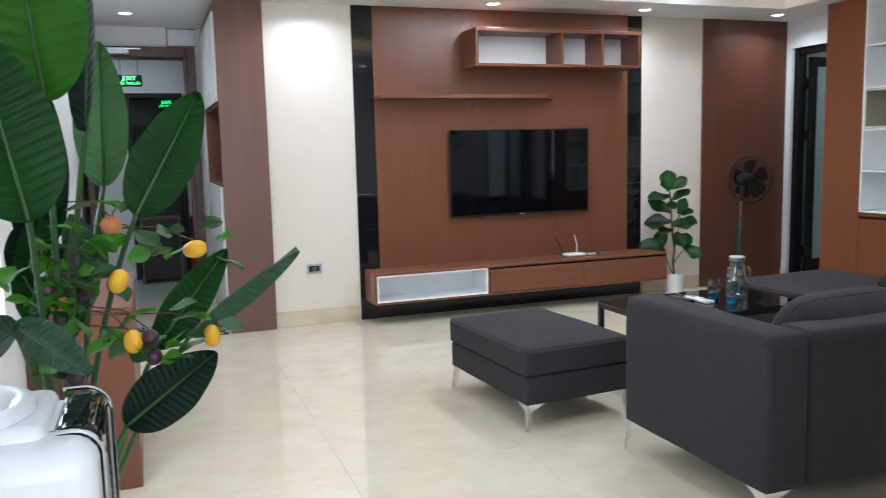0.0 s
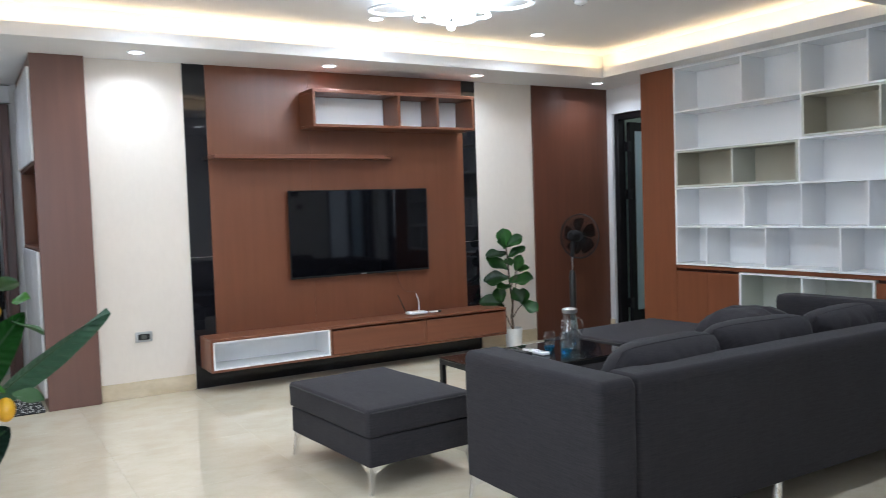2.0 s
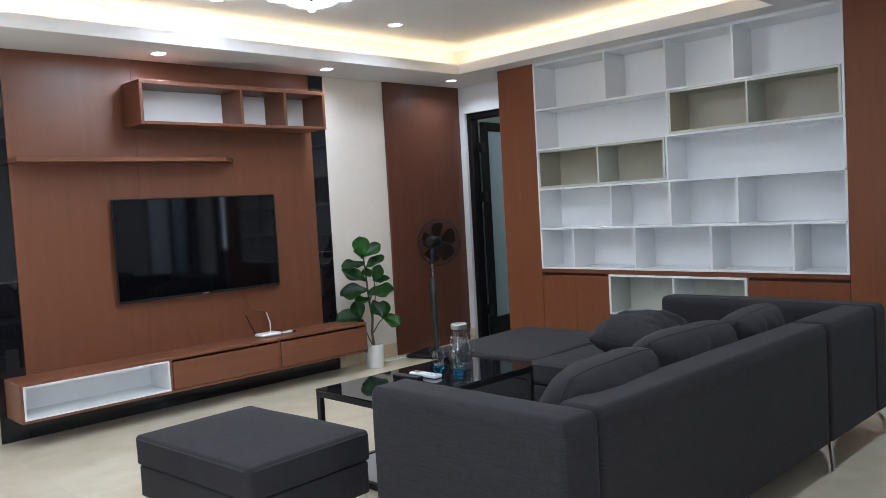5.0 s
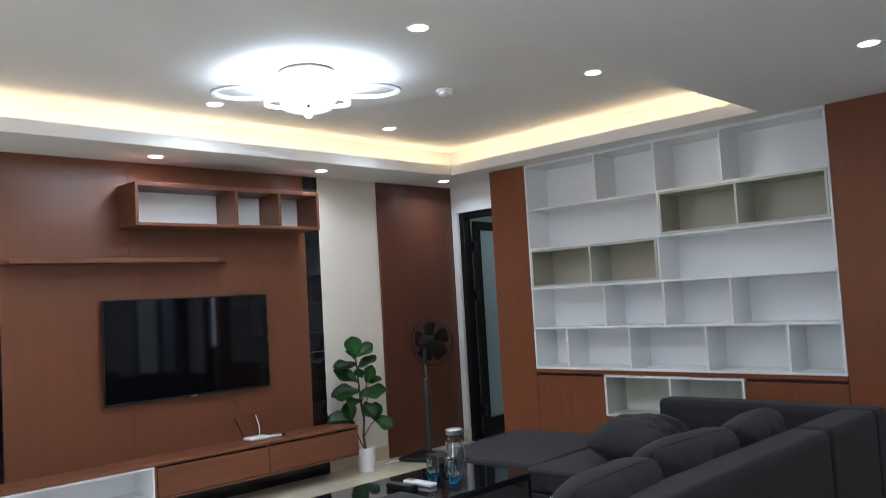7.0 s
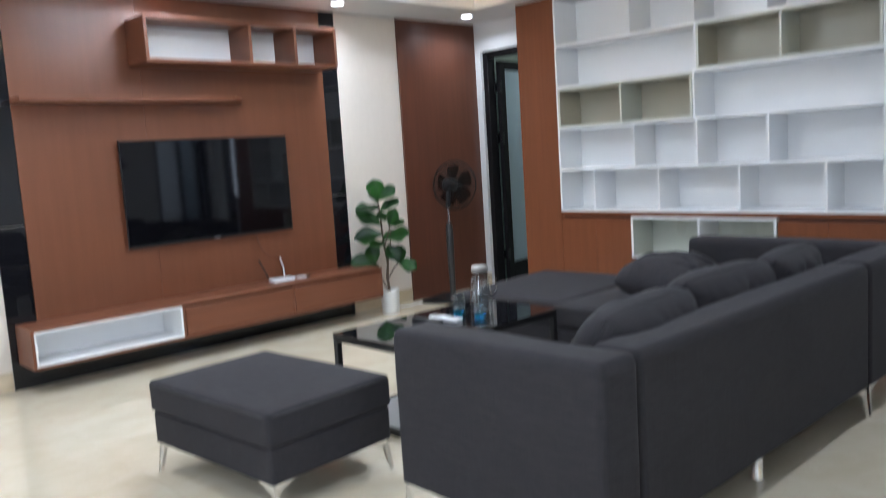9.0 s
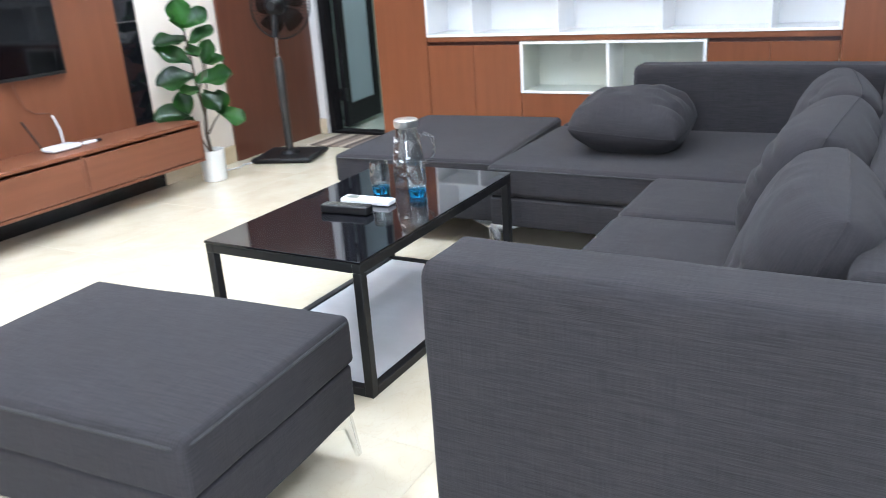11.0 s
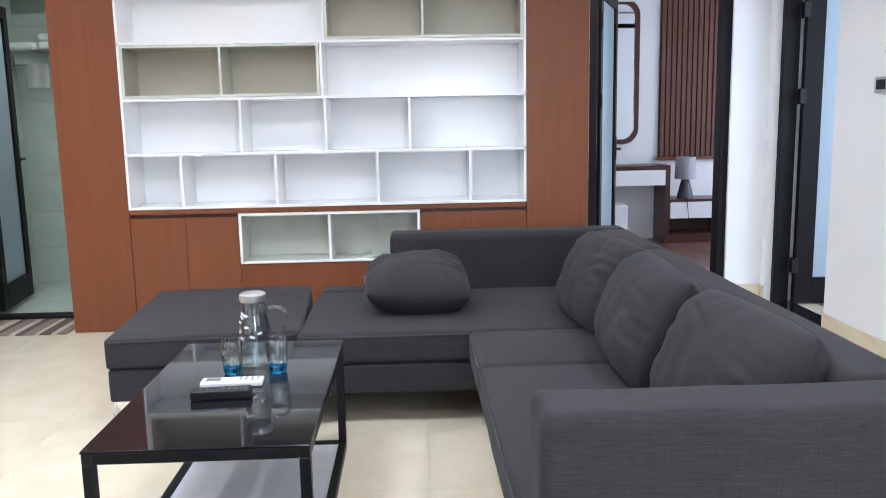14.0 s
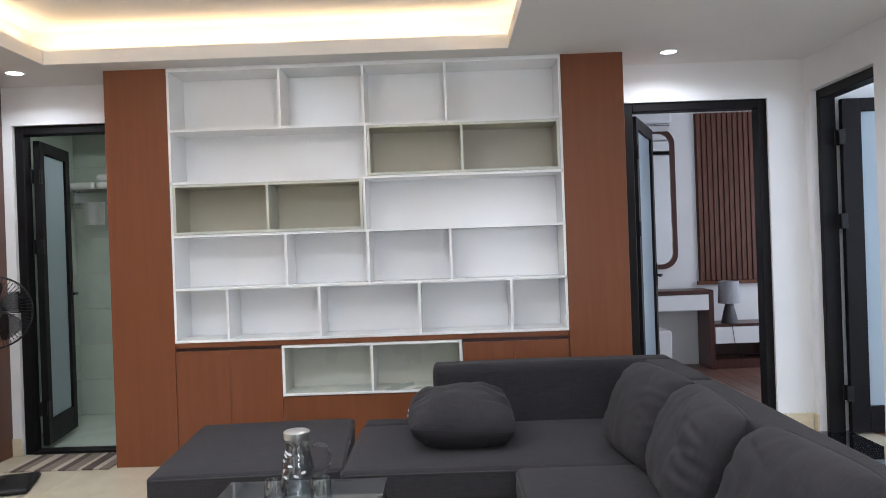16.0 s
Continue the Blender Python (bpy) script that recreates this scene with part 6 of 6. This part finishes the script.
part("stem", tube([(CXY.x, CXY.y, HIGH - 0.04), (CXY.x, CXY.y, HIGH - 0.20)], 0.012), CHROME, cl)
part("spokes", boxes((CXY.x - 0.25, CXY.x + 0.25, CXY.y - 0.006, CXY.y + 0.006, HIGH - 0.07, HIGH - 0.055), (CXY.x - 0.006, CXY.x + 0.006, CXY.y - 0.25, CXY.y + 0.25, HIGH - 0.07, HIGH - 0.055),
                      (CXY.x - 0.16, CXY.x + 0.16, CXY.y - 0.004, CXY.y + 0.004, HIGH - 0.14, HIGH - 0.13), (CXY.x - 0.10, CXY.x + 0.10, CXY.y - 0.004, CXY.y + 0.004, HIGH - 0.175, HIGH - 0.165)), CHROME, cl)
part("crystal_drop", spin([(0, -0.026)] + [(0.026 * math.cos(radians(b)), 0.026 * math.sin(radians(b))) for b in range(-60, 61, 20)] + [(0, 0.026)], (CXY.x, CXY.y, HIGH - 0.222), 20), RINGLIGHT, cl, "glowing crystal ball")

sd = thing("smoke_detector", (4.06, 4.88, HIGH), "small round white smoke detector on the ceiling", "smoke detector")
part("base", spin([(0.055, 0.0), (0.055, -0.012), (0.05, -0.016), (0, -0.016)], (4.06, 4.88, HIGH), 28), WHITEPLASTIC, sd)
part("head", spin([(0.044, -0.016), (0.042, -0.034), (0.030, -0.042), (0.012, -0.044), (0, -0.050)], (4.06, 4.88, HIGH), 28), WHITEPLASTIC, sd)

# switches by the second room
for x0, x1, z0, z1, nm, lb in ((4.76, 4.88, 1.385, 1.465, "wall_switch", "grey framed wall switch plate"), (4.68, 4.80, 1.58, 1.78, "intercom", "black intercom panel fixed to the wall")):
    s = thing(nm, ((x0 + x1) / 2, WALL_S2, z0), lb, "switch" if nm == "wall_switch" else "intercom")
    part("plate", box(x0, x1, WALL_S2, WALL_S2 + 0.012, z0, z1, 0.003, 2), STEEL if nm == "wall_switch" else PLASTIC, s)
    part("rocker", box(x0 + 0.02, x1 - 0.02, WALL_S2 + 0.011, WALL_S2 + 0.015, z0 + 0.015, z1 - 0.015, 0.002), PLASTIC, s)

# ---- bathroom mat ----
bmat = thing("bath_mat", (5.95, 6.42, 0), "striped brown and beige mat before the bathroom door", "mat")
edges = [0.0, 0.06, 0.10, 0.17, 0.20, 0.27, 0.32, 0.36, 0.43, 0.47, 0.53, 0.58, 0.62, 0.66]
mm = [RUGMID, RUGLIGHT, RUGDARK, RUGLIGHT, RUGMID, RUGDARK, RUGLIGHT, RUGMID, RUGDARK, RUGLIGHT, RUGMID, RUGDARK, RUGLIGHT]
for k in range(13):
    part("stripe", box(5.74, 6.15, 6.08 + edges[k], 6.08 + edges[k + 1], 0.0, 0.008, 0.001), mm[k], bmat)

# ---- bathroom ----
wall("wall_bathroom", [(7.55, 7.65, 4.7, 7.23, 0, 2.6), (WALL_E + T, 7.55, 7.08, 7.23, 0, 2.6), (WALL_E + T, 7.55, 4.7, 4.85, 0, 2.6)], GROUT, "tiled bathroom wall")
solo("floor_bathroom", box(WALL_E + T, 7.55, 4.85, 7.08, -0.05, 0.0, 0), BATHTILE, "pale green glossy bathroom floor", "floor", kind="structure")
solo("ceiling_bathroom", box(WALL_E + T, 7.65, 4.7, 7.23, 2.5, 2.56, 0), CEILING, "white bathroom ceiling", "ceiling", kind="structure")
bt = thing("wall_tiles", (7.5, 5.9, 0), "pale green glossy wall tiles with thin joints", "tiles", kind="structure")
tm = bpy.data.meshes.new("tile")
b0 = box(0, 0.010, 0.0015, 0.5985, 0.0015, 0.2985, 0.001)
b0.to_mesh(tm)
b0.free()
tm.materials.append(BATHTILE)
for i in range(4):
    for j in range(9):
        if 4.85 + 0.6 * i + 0.6 <= 7.26:
            o = new("tile", tm)
            o.parent, o.location = bt, (7.54 - 7.5, 4.68 + 0.6 * i - 5.9 + 0.0, 0.3 * j - (0.2 if j == 8 else 0))
tm2 = bpy.data.meshes.new("tile")
b0 = box(0.0015, 0.5985, 0, 0.010, 0.0015, 0.2985, 0.001)
b0.to_mesh(tm2)
b0.free()
tm2.materials.append(BATHTILE)
for i in range(2):
    for j in range(8):
        o = new("tile", tm2)
        o.parent, o.location = bt, (6.33 + 0.6 * i - 7.5, 7.068 - 5.9, 0.3 * j)
tr = thing("towel_rack", (7.4, 6.73, 1.8), "chrome wall towel rack holding folded white towels", "towel rack")
part("shelf", boxes(*[(7.30 + k * 0.045, 7.306 + k * 0.045, 6.58, 7.03, 1.89, 1.896) for k in range(6)], (7.30, 7.54, 6.58, 6.588, 1.885, 1.898), (7.30, 7.54, 7.022, 7.03, 1.885, 1.898)), CHROME, tr)
part("rail", tube([(7.40, 6.55, 1.785), (7.40, 7.03, 1.785)], 0.008), CHROME, tr)
for y in (6.59, 7.01):
    part("bracket", box(7.40, 7.54, y, y + 0.012, 1.75, 1.87), CHROME, tr)
for y0, y1, z0 in ((6.6, 6.79, 1.898), (6.6, 6.79, 1.96), (6.81, 7.02, 1.898)):
    s = solo("folded_towel", soft_box(7.31, 7.53, y0, y1, z0, z0 + 0.06, 0.025, 0.004, 0.006, y0 * 9), TOWEL, "folded white towel lying on the rack", "towel", at=(7.42, (y0 + y1) / 2, z0), group="towels on the rack")
hang = bmesh.new()
gg = {}
for i in range(9):
    for j in range(9):
        y = 6.75 + 0.17 * i / 8
        z = 1.797 - 0.19 * j / 8
        gg[i, j] = hang.verts.new((7.388 - 0.006 * math.sin(i * 1.3) - 0.01 * j / 8, y, z))
for i in range(8):
    for j in range(8):
        hang.faces.new((gg[i, j], gg[i + 1, j], gg[i + 1, j + 1], gg[i, j + 1]))
bmesh.ops.solidify(hang, geom=list(hang.faces), thickness=0.008)
solo("hanging_towel", hang, TOWEL, "white towel hanging from the rail", "towel", at=(7.39, 6.83, 1.78))

# ---- bedroom ----
wall("wall_bedroom", [(9.2, 9.35, -1.0, 3.6, 0, 2.8), (WALL_E + T, 9.2, 3.5, 3.6, 0, 2.8), (WALL_E + T, 9.2, -1.05, -0.95, 0, 2.8)], WHITE, "white bedroom wall")
solo("ceiling_bedroom", box(WALL_E, 9.35, -1.05, 3.6, 2.72, 2.78, 0), CEILING, "white bedroom ceiling", "ceiling", kind="structure")
fb = solo("floor_bedroom", box(WALL_E + T, 9.2, -0.95, 3.5, -0.05, -0.012, 0), DARKWOOD, "dark brown laminate floorboards", "floor", kind="structure")
sp = thing("slat_panel", (8.97, 0.5, 0.84), "vertical reddish-brown slat wall panel", "panelling", kind="structure")
part("backing", box(8.985, 9.0, -0.6, 1.22, 0.84, 2.60), DARKWOOD, sp)
for k in range(33):
    y = -0.595 + k * 0.055
    part("slat", box(8.965, 8.985, y, y + 0.042, 0.845, 2.60, 0.002), WOOD_P, sp)
part("rail", box(8.955, 9.0, -0.6, 1.24, 0.805, 0.84), WOOD, sp)
vt = thing("vanity_table", (8.78, 1.7, 0), "brown and white dressing table with one drawer", "vanity")
part("top", box(8.60, 8.99, 1.20, 2.2, 0.765, 0.80), DARKWOOD, vt)
part("side_panel", box(8.60, 8.99, 1.20, 1.25, 0.0, 0.765), DARKWOOD, vt)
part("side_panel", box(8.60, 8.99, 2.15, 2.2, 0.0, 0.765), DARKWOOD, vt)
part("drawer_front", box(8.585, 8.605, 1.255, 2.145, 0.60, 0.755), LAM, vt, "white drawer front")
part("drawer_box", box(8.61, 8.97, 1.26, 2.14, 0.61, 0.75), LAM, vt)
ns = thing("nightstand", (8.78, 0.9, 0), "dark brown nightstand with a white drawer", "nightstand")
part("top", box(8.62, 8.99, 0.55, 1.195, 0.425, 0.45), DARKWOOD, ns)
part("drawer_front", box(8.61, 8.63, 0.58, 1.19, 0.255, 0.42), LAM, ns, "white drawer front")
part("drawer_box", box(8.635, 8.98, 0.58, 1.19, 0.26, 0.42), LAM, ns)
part("base", box(8.63, 8.99, 0.55, 1.195, 0.0, 0.09), DARKWOOD, ns)
part("side_panel", box(8.64, 8.99, 0.55, 0.575, 0.09, 0.42), DARKWOOD, ns)
part("back_panel", box(8.97, 8.99, 0.58, 1.19, 0.09, 0.255), DARKWOOD, ns)
lp = thing("table_lamp", (8.72, 1.00, 0.45), "grey table lamp with a drum shade on the nightstand", "lamp")
part("base", spin([(0, 0), (0.085, 0), (0.085, 0.006), (0.035, 0.215), (0, 0.217)], (8.74, 1.0, 0.4505), 24), LAMPBASE, lp)
part("shade", spin([(0.110, 0.20), (0.100, 0.425), (0.097, 0.425), (0.107, 0.20)], (8.74, 1.0, 0.4505), 32, close=True), SHADE, lp, "grey fabric drum shade")
part("cable", tube([(8.66, 1.0, 0.455), (8.612, 1.02, 0.452), (8.60, 1.02, 0.40), (8.60, 1.0, 0.25), (8.60, 0.92, 0.12), (8.605, 0.88, 0.10)], 0.004), PLASTIC, lp)
mr_ = thing("wall_mirror", (8.98, 1.85, 1.7), "tall round-cornered mirror in a brown wood frame", "mirror")


def rounded_outline(y0, y1, z0, z1, r, n=8):
    pts = []
    for cy, cz, a0 in ((y1 - r, z1 - r, 0), (y0 + r, z1 - r, 90), (y0 + r, z0 + r, 180), (y1 - r, z0 + r, 270)):
        for k in range(n + 1):
            a = radians(a0 + 90 * k / n)
            pts.append((cy + r * math.cos(a), cz + r * math.sin(a)))
    return pts


o1, o2 = rounded_outline(1.44, 2.14, 0.97, 2.44, 0.16), rounded_outline(1.49, 2.09, 1.02, 2.39, 0.12)
bm = bmesh.new()
ra = [[bm.verts.new((x, y, z)) for y, z in o] for x, o in ((8.998, o1), (8.955, o1), (8.955, o2), (8.998, o2))]
for p, q in zip(ra, ra[1:] + ra[:1]):
    for k in range(len(p)):
        bm.faces.new((p[k], p[(k + 1) % len(p)], q[(k + 1) % len(p)], q[k]))
bmesh.ops.recalc_face_normals(bm, faces=bm.faces)
part("frame", bm, DARKWOOD, mr_)
bm = bmesh.new()
fa, ba = [[bm.verts.new((x, y, z)) for y, z in o2] for x in (8.972, 8.990)]
bm.faces.new(fa)
bm.faces.new(ba[::-1])
for k in range(len(fa)):
    bm.faces.new((fa[k], ba[k], ba[(k + 1) % len(fa)], fa[(k + 1) % len(fa)]))
bmesh.ops.recalc_face_normals(bm, faces=bm.faces)
part("mirror_glass", bm, MIRROR, mr_, "silvered glass", smooth=False)
ac = thing("air_conditioner", (8.85, 1.75, 2.5), "white wall air conditioner with an open louvre", "air conditioner")
part("body", box(8.80, 8.998, 1.50, 2.3, 2.52, 2.70, 0.03, 3), WHITEPLASTIC, ac)
part("outlet", box(8.795, 8.97, 1.53, 2.27, 2.500, 2.5195), GREYPLASTIC, ac, "dark air outlet")
for k in range(3):
    part("louvre", placed(box(-0.03, 0.03, 1.52, 2.28, -0.003, 0.003, 0.002), pose(8.82 + 0.05 * k, 0, 2.50 - 0.012 * k, 0, 25, 0)), WHITEPLASTIC, ac)
sk = thing("bedroom_socket", (8.99, 1.12, 0.5), "dark wall socket by the nightstand", "socket")
part("plate", box(8.99, 9.0, 1.08, 1.18, 0.50, 0.57, 0.002), PLASTIC, sk)
part("insert", box(8.987, 8.991, 1.10, 1.16, 0.515, 0.555, 0.001), GREYPLASTIC, sk)
st = thing("bedroom_stool", (8.5, 1.85, 0), "small white stool under the dressing table", "stool")
part("body", box(8.42, 8.75, 1.68, 2.02, 0.04, 0.42, 0.01, 2), LAM, st)
part("base", box(8.44, 8.73, 1.70, 2.0, 0.0, 0.04), DARKWOOD, st)

for o, z in ((sp, 0.03), (vt, 0), (ns, 0), (lp, 0), (mr_, 0.04), (ac, -0.01), (sk, 0.01), (st, 0)):
    shift(o, 0.2, 0.065, z)

# ---- second room ----
wall("wall_second_room", [(3.1, WALL_E + T, -1.6, -1.5, 0, 2.7), (WALL_E, WALL_E + T, -1.5, WALL_S - T, 0, 2.7)], WHITE, "white wall of the second room")
solo("ceiling_second_room", box(TX1, WALL_E + T, -1.6, 1.25, CEIL, CEIL + 0.06, 0), CEILING, "white ceiling of the second room", "ceiling", kind="structure")
fs = solo("floor_second_room", box(3.1, WALL_E, -1.5, WALL_S - T, -0.011, -0.004, 0), DARKWOOD, "dark brown laminate floorboards", "floor", kind="structure")


# ---- floorboards and floor tiles ----
def strew(parent, name, mesh, spots):
    for x, y in spots:
        o = new(name, mesh)
        o.parent, o.location = parent, (x, y, 0)


def slab_mesh(name, w, l, z0, z1, material, bevel):
    b = box(0, w, 0, l, z0, z1, bevel)
    me = bpy.data.meshes.new(name)
    b.to_mesh(me)
    b.free()
    me.materials.append(material)
    return me


board = slab_mesh("floorboard", 0.996, 0.123, -0.011, 0.0, PLANK, 0.001)
strew(fb, "floorboard", board, [(6.315 + 1.0 * i - (0.5 if j % 2 else 0) * 0, -0.94 + 0.125 * j) for i in range(2) for j in range(35)])
strew(fb, "floorboard", slab_mesh("floorboard", 0.88, 0.123, -0.011, 0.0, PLANK, 0.001), [(8.315, -0.94 + 0.125 * j) for j in range(35)])
board3 = slab_mesh("floorboard", 0.996, 0.123, -0.004, 0.004, PLANK, 0.001)
strew(fs, "floorboard", board3, [(3.12 + i, -1.49 + 0.125 * j) for i in range(3) for j in range(21)])
JX, JY, W = 1.0, 3.84, 0.80
tile = slab_mesh("tile", W - 0.0006, W - 0.0006, -0.011, 0.0, TILE, 0.0003)
spots, last = [], []
for i in range(-2, 7):
    for j in range(-7, 6):
        x, y = JX + W * i, JY + W * j
        if x > 3.0 and y + W < WALL_S or x > 1.2 and y > WALL_N or x > WALL_E + 0.1:
            continue
        (spots if x + W < WALL_E else last).append((x + 0.001, y + 0.001))
strew(floor, "tile", tile, spots)
strew(floor, "tile", slab_mesh("tile", WALL_E + 0.02 - JX - 6 * W, W - 0.002, -0.011, 0.0, TILE, 0.0008), last)
